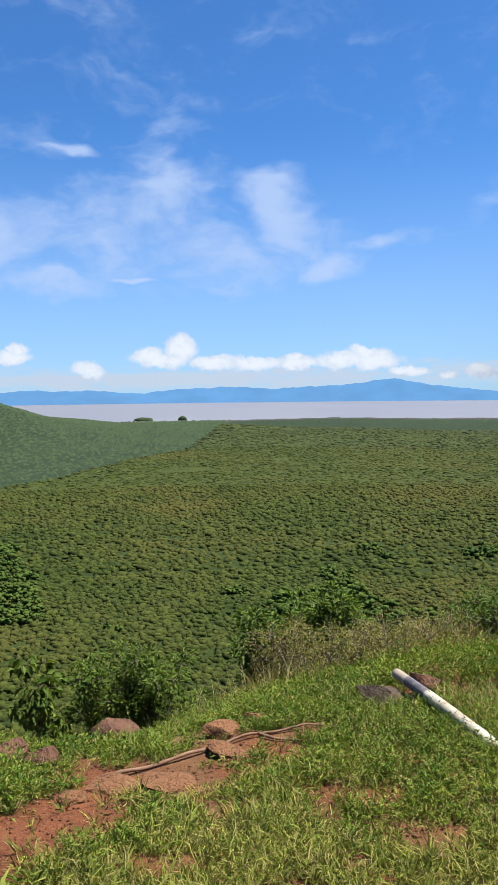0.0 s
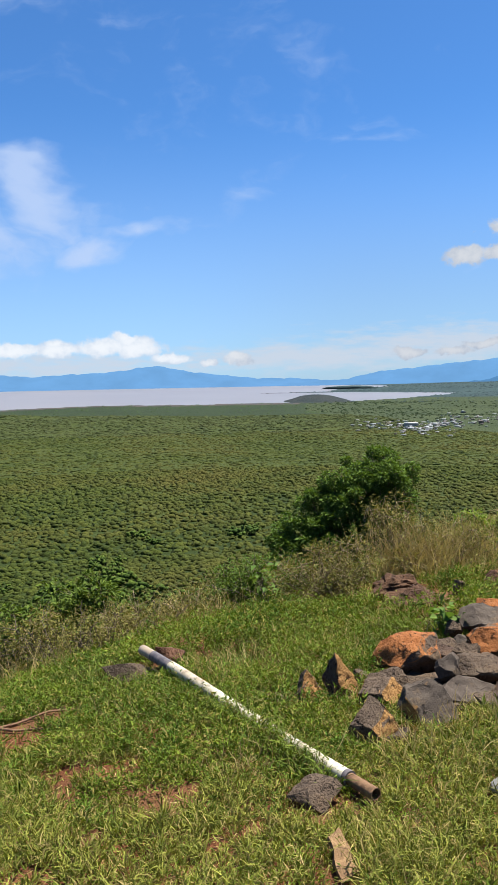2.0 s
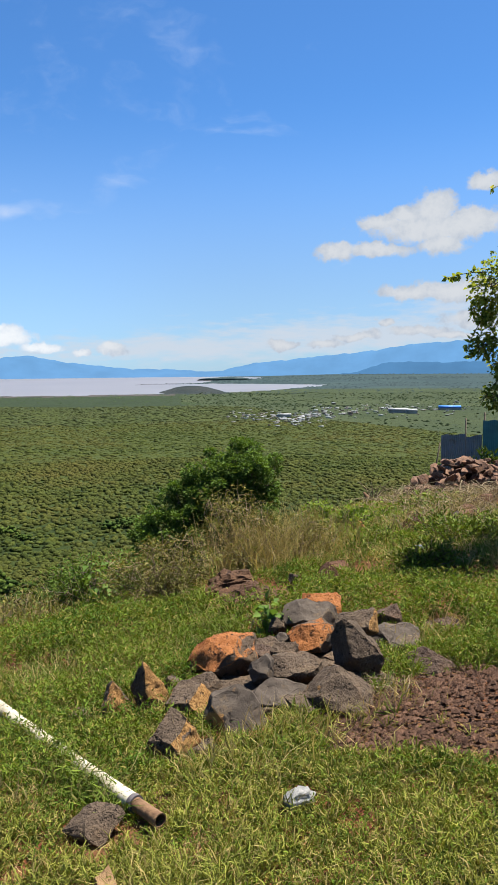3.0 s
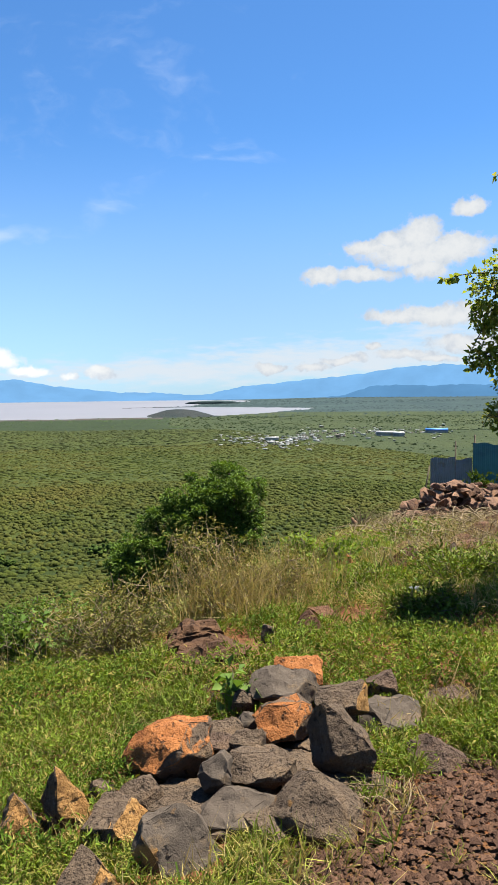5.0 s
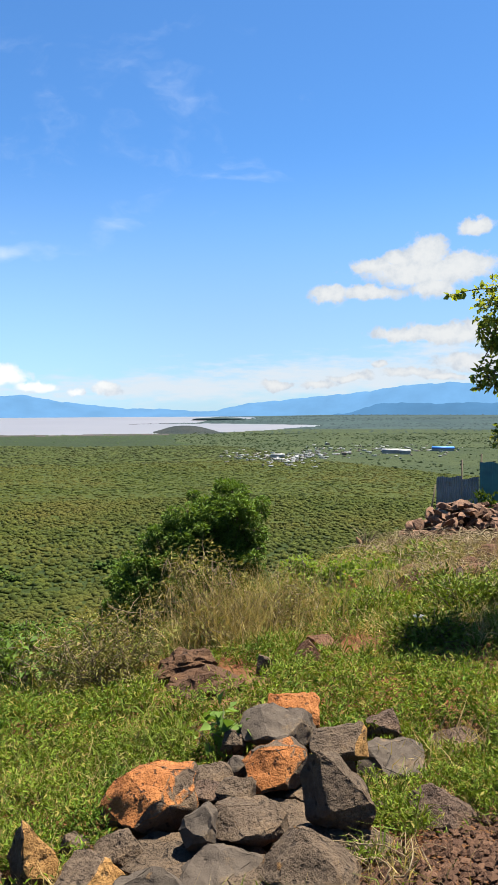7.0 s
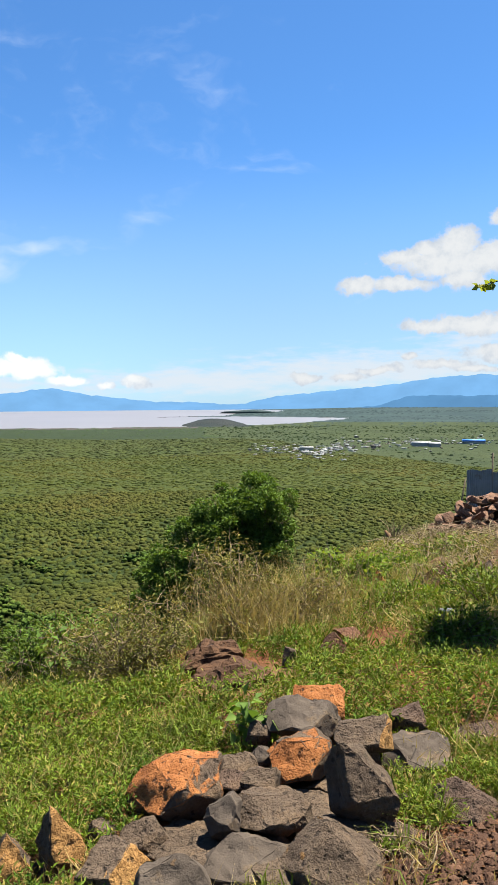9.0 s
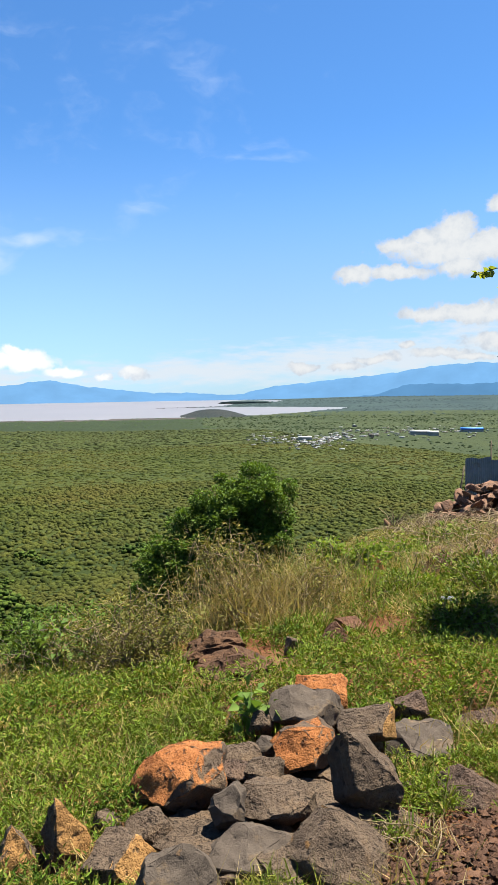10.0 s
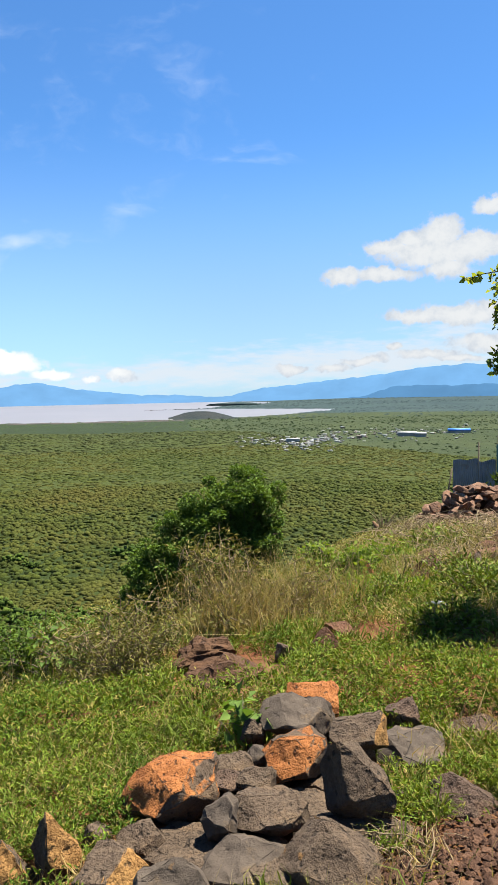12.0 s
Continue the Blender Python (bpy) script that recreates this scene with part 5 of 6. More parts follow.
leafy_bush("dark_bush", 0.9, 21.7, [(1.32, 21.83, -1.60, 1.15, 1.0, 0.90), (0.65, 21.6, -2.10, 1.10, 0.9, 0.90), (1.60, 21.6, -2.6, 1.15, 0.9, 1.0), (0.9, 21.5, -3.3, 1.4, 1.0, 1.0)],
           46000, 0.100, 0.46, L_DARK, "tall dense dark green bush below the slope's edge", 106, 48, 0.20)
leafy_bush("dark_bush", -0.4, 21.2, [(0.0, 21.22, -2.55, 1.05, 0.8, 0.85), (-0.65, 21.0, -3.2, 1.05, 0.8, 0.80), (-0.1, 21.0, -3.6, 1.2, 0.9, 1.0), (-1.4, 20.8, -4.0, 0.9, 0.7, 0.7)],
           36000, 0.100, 0.46, L_DARK, "dark green bush beside a taller one", 107, 42, 0.20)
leafy_bush("olive_shrub", 0.12, 6.45, [(0.02, 6.42, -0.20, 0.34, 0.32, 0.34), (0.33, 6.52, -0.20, 0.27, 0.28, 0.30), (0.1, 6.3, -0.32, 0.36, 0.3, 0.2)],
           5200, 0.034, 0.32, L_OLIVE, "low olive brown shrub at the slope's edge", 110, 20, 0.36, wood=M_TWIG)
leafy_bush("dark_shrub", -0.65, 7.5, [(-0.65, 7.5, -0.55, 0.40, 0.35, 0.24), (-0.25, 7.3, -0.50, 0.3, 0.3, 0.2)],
           3000, 0.045, 0.36, L_DARK, "dark low shrub on the rim", 151, 16, 0.36)
leafy_bush("dry_shrub", 1.0, 7.5, [(0.72, 7.55, -0.02, 0.36, 0.34, 0.40), (1.15, 7.4, -0.10, 0.38, 0.34, 0.34), (1.52, 7.4, -0.18, 0.32, 0.3, 0.28), (0.95, 7.2, -0.25, 0.40, 0.3, 0.20)],
           5000, 0.042, 0.28, L_OLIVE, "dry olive brown shrub with bare twigs", 108, 22, 0.36, wood=M_TWIG)
shrub("shrub", -0.75, 7.6, 1.2, 1.0, 0.62, 3200, 0.050, 0.016, L_BUSH, "low green shrub at the slope's edge", 111, 34)
shrub("shrub", -1.0, 8.6, 1.2, 1.0, 0.65, 2600, 0.055, 0.020, L_DARK, "dark low shrub on the slope", 112, 30)
leafy_bush("herb", 1.95, 9.2, [(1.80, 9.2, -0.38, 0.34, 0.3, 0.26), (2.2, 9.3, -0.40, 0.32, 0.3, 0.24), (2.0, 9.0, -0.52, 0.40, 0.3, 0.18)],
           2600, 0.055, 0.62, L_LIME, "pale green leafy herb among grass", 113, 16, 0.34, category="herb")
leafy_bush("herb", 0.90, 4.98, [(0.88, 4.95, -0.05, 0.075, 0.06, 0.06), (0.98, 4.98, -0.08, 0.07, 0.06, 0.05)],
           16, 0.070, 0.66, L_BROAD, "broad leaved herb behind the stones", 114, 4, 0.8, droop=0.35, category="herb")
leafy_bush("herb", -0.45, 6.85, [(-0.45, 6.85, -0.36, 0.16, 0.12, 0.10)],
           36, 0.080, 0.66, L_BROAD, "broad leaved pale herb on the rim", 154, 6, 0.8, droop=0.3, category="herb")
shrub("herb", 3.4, 12.0, 1.4, 1.2, 0.42, 1500, 0.085, 0.040, L_LIME, "pale green herbs on the slope", 115, 26)
shrub("herb", 2.7, 8.6, 1.0, 0.9, 0.28, 900, 0.075, 0.034, L_LIME, "pale green herbs in the grass", 126, 22)
shrub("herb", 4.6, 13.2, 1.8, 1.4, 0.45, 1300, 0.095, 0.045, L_WEED, "green herbs on the slope", 127, 26)
shrub("weed_bush", 3.05, 7.5, 0.9, 0.8, 0.40, 2550, 0.058, 0.019, L_WEED, "leafy green weeds at the edge of the shade", 116, 26)
shrub("weed_bush", 2.3, 7.7, 0.8, 0.7, 0.30, 2210, 0.050, 0.016, L_WEED, "leafy green weeds in the grass", 117, 26)
shrub("weed_bush", 4.2, 8.0, 1.4, 1.1, 0.42, 3740, 0.058, 0.022, L_WEED, "leafy green weeds under the tree", 118, 30)
shrub("weed_bush", 3.65, 7.6, 0.9, 0.8, 0.46, 2890, 0.061, 0.023, L_WEED, "leafy green weeds in the shade of the tree", 158, 28)
shrub("weed_bush", 3.3, 8.3, 0.9, 0.8, 0.44, 2550, 0.061, 0.023, L_WEED, "leafy green weeds beside a dark boulder", 159, 28)
shrub("weed_bush", 2.45, 6.6, 0.6, 0.5, 0.26, 1530, 0.050, 0.019, L_WEED, "leafy green weeds in the grass", 160, 22)
shrub("bush", 10.9, 27.4, 1.5, 1.0, 1.75, 2400, 0.20, 0.10, L_BUSH, "green bush before the iron fence", 119, 26)
shrub("bush", 12.1, 27.0, 1.8, 1.2, 2.0, 2400, 0.20, 0.10, L_BUSH, "green bush before the iron fence", 120, 26)
tangle("brushwood", 6.3, 21.0, 3.0, 2.0, 0.75, 130, 0.012, "tangle of pale dead brushwood on the slope", 121)
tangle("brushwood", 8.8, 20.4, 3.4, 2.0, 0.45, 110, 0.015, "tangle of pale dead brushwood below the rubble", 122)
tangle("brushwood", 4.4, 11.2, 1.8, 1.2, 0.42, 110, 0.011, "bare grey brushwood on the slope", 123)
tangle("brushwood", 5.6, 13.8, 2.8, 1.8, 0.60, 150, 0.014, "dry brushwood on the slope", 124)
tangle("brushwood", 3.05, 9.05, 0.6, 0.5, 0.50, 46, 0.008, "bundle of bare grey twigs", 125)
tangle("brushwood", 3.6, 9.9, 1.2, 0.8, 0.34, 40, 0.008, "dry brushwood beside a boulder", 153)
tangle("brushwood", 8.4, 22.0, 4.0, 1.4, 0.65, 70, 0.014, "tangle of bare dead branches before the rubble", 162)
tangle("brushwood", 5.0, 12.4, 2.2, 1.4, 0.55, 130, 0.012, "grey dead brushwood between boulders", 163)
tangle("brushwood", 3.95, 10.1, 1.1, 0.8, 0.50, 70, 0.009, "bare pale twigs over a rust brown boulder", 164)
tangle("brushwood", 7.0, 17.0, 3.6, 2.2, 0.7, 170, 0.017, "pale dead stalks among the weeds of the slope", 157)
straw_tuft("dry_grass", 0.95, 7.25, 0.80, 0.5, 0.70, 850, "tall dry brown grass stalks", 131, None, 0.34)
straw_tuft("dry_grass", 1.25, 7.05, 1.1, 0.5, 0.34, 420, "pale dry grass before the dry shrub", 161, None, 0.5)
straw_tuft("dry_grass", 1.50, 7.65, 0.9, 0.6, 0.66, 700, "tall dry brown grass stalks", 132)
straw_tuft("dry_grass", -1.55, 6.6, 1.3, 0.8, 0.50, 800, "thin dry grass stalks at the edge", 133)
straw_tuft("dry_grass", -2.3, 5.0, 1.2, 0.5, 0.36, 300, "thin dry grass stalks at the edge", 134)
tangle("brushwood", 1.40, 3.97, 0.34, 0.26, 0.13, 46, 0.004, "small heap of pale dry twigs beside the gravel", 155)
straw_tuft("dry_grass", 0.30, 3.93, 0.20, 0.12, 0.14, 110, "dry straw between the stones", 156, None, 1.0)
straw_tuft("dry_grass", 1.46, 3.85, 0.42, 0.35, 0.15, 260, "dry straw between stones and gravel", 135, None, 1.2)
straw_tuft("dry_grass", 0.95, 3.55, 0.5, 0.3, 0.22, 150, "dry straw at the foot of the stones", 136, None, 0.9)
straw_tuft("dry_grass", 2.05, 8.1, 0.12, 0.12, 0.75, 22, "tall dry stalks in the grass", 137, None, 0.08)
straw_tuft("dry_grass", 5.0, 12.6, 2.6, 1.6, 0.55, 700, "dry grass on the slope", 138)
straw_tuft("dry_grass", 4.2, 10.6, 2.2, 1.4, 0.42, 700, "dry grass among the weeds of the slope", 140, None, 0.5)
straw_tuft("dry_grass", 3.0, 9.2, 1.6, 1.2, 0.38, 420, "dry grass among the weeds of the slope", 141, None, 0.5)
straw_tuft("dry_grass", 6.4, 15.5, 3.4, 2.0, 0.6, 900, "dry grass on the slope", 142, None, 0.5)
straw_tuft("dry_grass", 2.4, 8.6, 1.5, 1.3, 0.30, 900, "scattered straw in the weeds", 143, None, 0.8)
straw_tuft("dry_grass", 3.5, 10.0, 1.2, 1.0, 0.55, 700, "pale dry stalks round a bundle of twigs", 144, None, 0.5)
straw_tuft("dry_grass", 5.2, 14.0, 3.0, 2.5, 0.6, 1500, "pale dry stalks on the slope", 145, None, 0.5)
straw_tuft("dry_grass", -0.55, 4.35, 0.5, 0.5, 0.22, 260, "pale dry grass beside the pipe", 146, None, 0.8)
straw_tuft("dry_grass", 0.10, 4.75, 0.6, 0.5, 0.16, 260, "pale dry grass in the weeds", 147, None, 1.0)
straw_tuft("dry_grass", 0.62, 3.30, 0.5, 0.25, 0.20, 240, "pale dry grass before the stones", 148, None, 0.9)
straw_tuft("dry_grass", 2.05, 4.75, 0.5, 0.35, 0.22, 260, "pale dry grass beside a boulder", 149, None, 0.9)
straw_tuft("dry_grass", -0.2, 3.2, 0.5, 0.4, 0.16, 200, "pale dry grass beside the pipe", 152, None, 1.0)
straw_tuft("dry_grass", 7.6, 18.6, 4.0, 2.6, 0.42, 900, "dry grass below the rubble heap", 139, None, 0.5)


# ---------------------------------------------------------------- ground cover
def pipe_grass():
    """Grass that grows up against the pipe."""
    rng = np.random.default_rng(55)
    n = 3400
    t = rng.uniform(0.02, 0.97, n)
    t = t[wave(t * 9, t, 0.6, 2) > -0.35]
    n = len(t)
    x = -1.06 + 1.325 * t + rng.normal(0.0, 0.05, n) - 0.035
    y = 4.635 - 1.62 * t + rng.normal(0.0, 0.05, n) - 0.03
    pos = np.stack([x, y, ground_z(x, y)], -1)
    way = rng.normal(0, 0.5, (n, 3)) * [1, 1, 0.2] + [0, 0, 1]
    v, f = blades(rng, pos, way, rng.uniform(0.07, 0.17, n), rng.uniform(0.005, 0.009, n), 0.7)
    put("pipe_grass", mesh_of("pipe_grass", v, f, L_WEED), label="long grass growing against the pipe", category="grass", kind="stuff")


pipe_grass()

BARE = [(-1.98, 2.52, 0.30, 0.26), (-1.95, 2.92, 0.30, 0.13), (-1.66, 3.10, 0.22, 0.14), (-1.01, 3.13, 0.11, 0.06), (-0.72, 3.51, 0.14, 0.06),
        (-1.02, 3.31, 0.09, 0.04), (-1.39, 3.28, 0.12, 0.05), (-0.55, 2.92, 0.12, 0.05), (-2.0, 2.20, 0.22, 0.18), (-1.75, 3.50, 0.16, 0.09), (-1.35, 2.72, 0.10, 0.05),
        (0.80, 6.35, 0.36, 0.30), (0.35, 5.55, 0.22, 0.08), (1.85, 6.75, 0.40, 0.16), (-0.42, 2.85, 0.14, 0.06), (0.9, 5.25, 0.15, 0.08),
        (2.60, 10.6, 0.45, 0.35), (3.30, 9.3, 0.55, 0.35), (5.0, 13.0, 1.1, 0.8), (4.2, 11.4, 0.7, 0.5), (6.2, 15.5, 1.2, 1.0), (1.95, 7.35, 0.25, 0.12)]


PILE_FLOOR = [(0.46, 4.02), (0.60, 3.88), (0.90, 3.84), (1.30, 3.92), (1.50, 4.05), (1.52, 4.60), (1.50, 4.85), (1.30, 5.02), (1.02, 4.90), (0.80, 4.60), (0.52, 4.38)]


def cover(x, y, rng):
    """Which of the points may carry plants."""
    ok = np.ones(len(x), bool)
    jx, jy = x + rng.normal(0, 0.04, len(x)), y + rng.normal(0, 0.04, len(x))
    for bx, by, rx, ry in BARE:
        ok &= ~(((jx - bx) / rx) ** 2 + ((jy - by) / ry) ** 2 < 1) | (rng.uniform(0, 1, len(x)) < 0.06)
    for fx, fy, r in FOOT:
        ok &= (x - fx) ** 2 + (y - fy) ** 2 > r * r
    ok &= ~inside(x, y, PILE_FLOOR)
    ok &= ~inside(jx, jy, GRAVEL) | (rng.uniform(0, 1, len(x)) < 0.02)
    thin = (((x < -0.9) & (y < 3.4)) | ((x < -0.35) & (y > 2.55) & (y < 3.7))) & (wave(x, y, 0.11, 5) + 0.6 * wave(x, y, 0.05, 2) > 0.42)
    ok &= ~thin | (rng.uniform(0, 1, len(x)) < 0.22)
    w = np.interp(y, EDGE_Y, EDGE_X) - x
    return ok & (w < 2.2)


def soil_litter():
    """Crumbs of earth and dry bits on the bare patches."""
    rng = np.random.default_rng(71)
    x, y = rng.uniform(-2.6, 0.1, 9000), rng.uniform(1.9, 3.8, 9000)
    keep = np.zeros(len(x), bool)
    for bx, by, rx, ry in BARE:
        keep |= ((x - bx) / rx) ** 2 + ((y - by) / ry) ** 2 < 1.1
    x, y = x[keep], y[keep]
    rad = rng.gamma(2.2, 0.0018, len(x)).clip(0.0015, 0.014)
    me = blob_mesh("soil_crumbs", rng, np.stack([x, y, ground_z(x, y) + 0.2 * rad], -1), rad, rng.uniform(0.4, 0.8, len(x)), OCTA, OCTAF, M_CRUMB, 0.4)
    put("soil_crumbs", me, label="crumbs of red earth on the bare soil", category="soil", kind="stuff")


M_CRUMB = plain_mat("earth_crumbs", (0.0540, 0.0187, 0.0086), (0.1368, 0.0612, 0.0302), 40, 0.95, 0.5, 0.004, spec=0.1, per_island=True)
soil_litter()


def spots(rng, n, d0, d1, a0, a1):
    x, y, a, d = sector(rng, n, d0, d1, a0, a1)
    ok = cover(x, y, rng)
    return x[ok], y[ok], d[ok]


def weed_field(name, n, d0, d1, per, tall, leaf_len, leaf_wid, mat, label, seed, a0=-30, a1=72):
    rng = np.random.default_rng(seed)
    x, y, d = spots(rng, n, d0, d1, a0, a1)
    vigor = np.clip(0.8 + 0.7 * wave(x, y, 0.45, 3) + 0.45 * wave(x, y, 0.15, 6), 0.2, 1.9)
    n = len(x)
    base = np.stack([x, y, ground_z(x, y)], -1)
    up = rng.uniform(0.0, 1.0, (n, per)) ** 0.8
    pos = np.repeat(base[:, None], per, 1)
    pos[..., 2] += up * tall * vigor[:, None]
    ang = rng.uniform(0, 2 * np.pi, (n, per))
    out = rng.uniform(0.0, 0.035, (n, per)) * (leaf_len / 0.045)
    pos[..., 0] += np.cos(ang) * out
    pos[..., 1] += np.sin(ang) * out
    way = np.stack([np.cos(ang), np.sin(ang), 0.1 + 1.3 * up * rng.uniform(0, 1, (n, per))], -1)
    L = (leaf_len * rng.uniform(0.6, 1.3, (n, per)) * np.sqrt(vigor)[:, None]).ravel()
    v, f = leaves(rng, pos.reshape(-1, 3), way.reshape(-1, 3), L, L * leaf_wid * rng.uniform(0.8, 1.25, len(L)))
    put(name, mesh_of(name, v, f, mat), label=label, category="weeds", kind="stuff")


def herb_cushions(name, n, d0, d1, reach, tall, per, leaf_len, mat, label, seed, a0=-30, a1=60):
    """Low leafy herbs that grow in uneven cushions, each a dome of small oval leaves."""
    rng = np.random.default_rng(seed)
    x, y, d = spots(rng, n, d0, d1, a0, a1)
    thick = wave(x, y, 0.42, seed % 5) + 0.6 * wave(x, y, 0.17, seed % 7)
    keep = thick + rng.normal(0, 0.25, len(x)) > -0.55
    x, y, thick = x[keep], y[keep], thick[keep]
    vigor = np.clip(0.85 + 0.6 * thick, 0.3, 1.7) * rng.uniform(0.6, 1.4, len(x))
    r, h = reach * np.sqrt(vigor), tall * vigor
    n = len(x)
    q, ang = np.sqrt(rng.uniform(0, 1, (n, per))), rng.uniform(0, 2 * np.pi, (n, per))
    px, py = x[:, None] + np.cos(ang) * q * r[:, None], y[:, None] + np.sin(ang) * q * r[:, None]
    dome = np.sqrt(np.clip(1.02 - q * q, 0, 1))
    deep = rng.uniform(0.0, 1.0, (n, per)) ** 0.45
    pz = ground_z(px, py) + h[:, None] * dome * deep
    ok = cover(px.ravel(), py.ravel(), rng)
    pos = np.stack([px, py, pz], -1).reshape(-1, 3)[ok]
    turn = ang + rng.normal(0, 1.0, (n, per))
    way = np.stack([np.cos(turn), np.sin(turn), rng.uniform(-0.1, 1.7, (n, per)) * (0.5 + dome)], -1).reshape(-1, 3)[ok]
    L = leaf_len * rng.uniform(0.55, 1.35, len(pos))
    v, f = leaves(rng, pos, way, L, L * rng.uniform(0.20, 0.36, len(L)), 0.2, 0.25)
    put(name, mesh_of(name, v, f, mat), label=label, category="weeds", kind="stuff")


def grass_field(name, n, d0, d1, length, width, spread, mat, label, seed, a0=-30, a1=72):
    rng = np.random.default_rng(seed)
    x, y, d = spots(rng, n, d0, d1, a0, a1)
    lush = np.clip(0.8 + 0.5 * wave(x, y, 0.5, 8), 0.35, 1.4)
    n = len(x)
    pos = np.stack([x, y, ground_z(x, y) - 0.004], -1)
    way = rng.normal(0, spread, (n, 3)) * [1, 1, 0.2] + [0, 0, 1]
    v, f = blades(rng, pos, way, length * lush * rng.uniform(0.5, 1.3, n), width * rng.uniform(0.7, 1.3, n), 0.55)
    put(name, mesh_of(name, v, f, mat), label=label, category="grass", kind="stuff")


def tuft_field(name, n, d0, d1, per, length, width, mat, label, seed, a0=-30, a1=72, flat=0.55, gaps=0.12):
    """Small tufts whose blades arch outwards, with gaps between them."""
    rng = np.random.default_rng(seed)
    x, y, d = spots(rng, n, d0, d1, a0, a1)
    keep = wave(x, y, gaps, seed % 9) + 0.7 * wave(x, y, gaps * 0.45, seed % 7) > -0.85
    x, y = x[keep], y[keep]
    n = len(x)
    vigor = np.clip(0.9 + 0.45 * wave(x, y, 0.4, 3) + 0.35 * wave(x, y, 0.14, 6), 0.35, 1.7) * rng.uniform(0.6, 1.35, n)
    ang = rng.uniform(0, 2 * np.pi, (n, per))
    rise = rng.uniform(0.1, 1.6, (n, per))
    foot = rng.uniform(0, 0.35, (n, per)) * length
    base = np.stack([x[:, None] + np.cos(ang) * foot, y[:, None] + np.sin(ang) * foot, np.repeat(ground_z(x, y)[:, None], per, 1) - 0.004 + 0.35 * length * rng.uniform(0, 1, (n, per))], -1)
    way = np.stack([np.cos(ang) * flat, np.sin(ang) * flat, rise], -1)
    L = (length * vigor[:, None] * rng.uniform(0.5, 1.3, (n, per))).ravel()
    v, f = blades(rng, base.reshape(-1, 3), way.reshape(-1, 3), L, width * rng.uniform(0.6, 1.35, len(L)), 0.7)
    put(name, mesh_of(name, v, f, mat), label=label, category="grass", kind="stuff")


herb_cushions("herbs", 3300, 2.6, 4.7, 0.085, 0.095, 46, 0.026, L_HERB, "low cushions of small leaved green herbs", 221)
herb_cushions("herbs", 3100, 4.4, 7.8, 0.14, 0.15, 48, 0.033, L_HERB, "lush green herbs in cushions at the edge of the slope", 222, -28, 50)
herb_cushions("herbs", 1200, 7.5, 14.0, 0.20, 0.21, 38, 0.050, L_HERB, "leafy green herbs in clumps on the slope", 223, -27, 16)
herb_cushions("creeping_weeds", 2600, 1.5, 3.5, 0.07, 0.035, 30, 0.019, L_HERB, "small creeping weeds in the short grass", 205)
herb_cushions("creeping_weeds", 900, 2.2, 4.2, 0.09, 0.05, 44, 0.024, L_HERB, "low creeping plants spreading over red soil", 224, 20, 62)
tuft_field("weed_tufts", 2600, 2.45, 4.6, 12, 0.085, 0.0062, L_WEED, "low tufts of green weeds over the soil", 201, -30, 60)
tuft_field("weed_tufts", 2600, 4.3, 7.6, 12, 0.120, 0.0085, L_WEED, "green weed tufts at the edge of the slope", 202, -28, 50, gaps=0.17)
tuft_field("straw_tufts", 1800, 6.2, 16.0, 12, 0.17, 0.006, M_STRAW, "dry straw tufts on the slope", 215, -27, -4, gaps=0.5)
tuft_field("lawn_tufts", 6400, 1.6, 3.2, 12, 0.075, 0.0048, L_LAWN, "short yellow green lawn grass", 206, -30, 60, gaps=0.10)
tuft_field("weed_tufts", 3000, 7.4, 14.5, 12, 0.20, 0.014, L_WEED, "green weed tufts on the slope", 203, -27, 30, gaps=0.33)
weed_field("weeds", 8000, 13.5, 34.0, 8, 0.16, 0.085, 0.36, L_OLIVE, "mixed green and brown weeds on the far slope", 204, -27, 12)
grass_field("grass", 22000, 2.9, 6.0, 0.15, 0.0042, 0.8, L_TUFT, "long grass between the weeds", 207, -30, 60)
grass_field("grass", 15000, 5.8, 14.0, 0.20, 0.008, 0.6, L_TUFT, "taller grass on the slope", 208, -27, 34)
grass_field("grass", 16000, 13.0, 34.0, 0.22, 0.012, 0.5, L_TUFT, "tall grass on the far slope", 209, -27, 12)
tuft_field("lawn_tufts", 2600, 0.05, 6.0, 8, 0.085, 0.022, L_LAWN, "short grass behind the path", 216, 60, 332, gaps=0.14)
herb_cushions("herbs", 3000, 0.1, 7.0, 0.17, 0.09, 14, 0.075, L_HERB, "low green herbs behind the path", 219, 58, 332)
tuft_field("lawn_tufts", 1500, 0.05, 1.6, 10, 0.060, 0.008, L_LAWN, "short trodden grass", 217, -32, 60, gaps=0.14)
tuft_field("weed_tufts", 1200, 6.0, 16.0, 8, 0.16, 0.040, L_WEED, "weeds behind the path", 218, 58, 334, gaps=0.5)
grass_field("dry_blades", 11000, 1.6, 6.5, 0.11, 0.0034, 1.1, M_STRAW, "dry straw blades scattered in the green", 213, -30, 60)
grass_field("dry_blades", 17000, 6.5, 16.0, 0.22, 0.006, 0.8, M_STRAW, "dry straw blades scattered on the slope", 214, -27, 12)


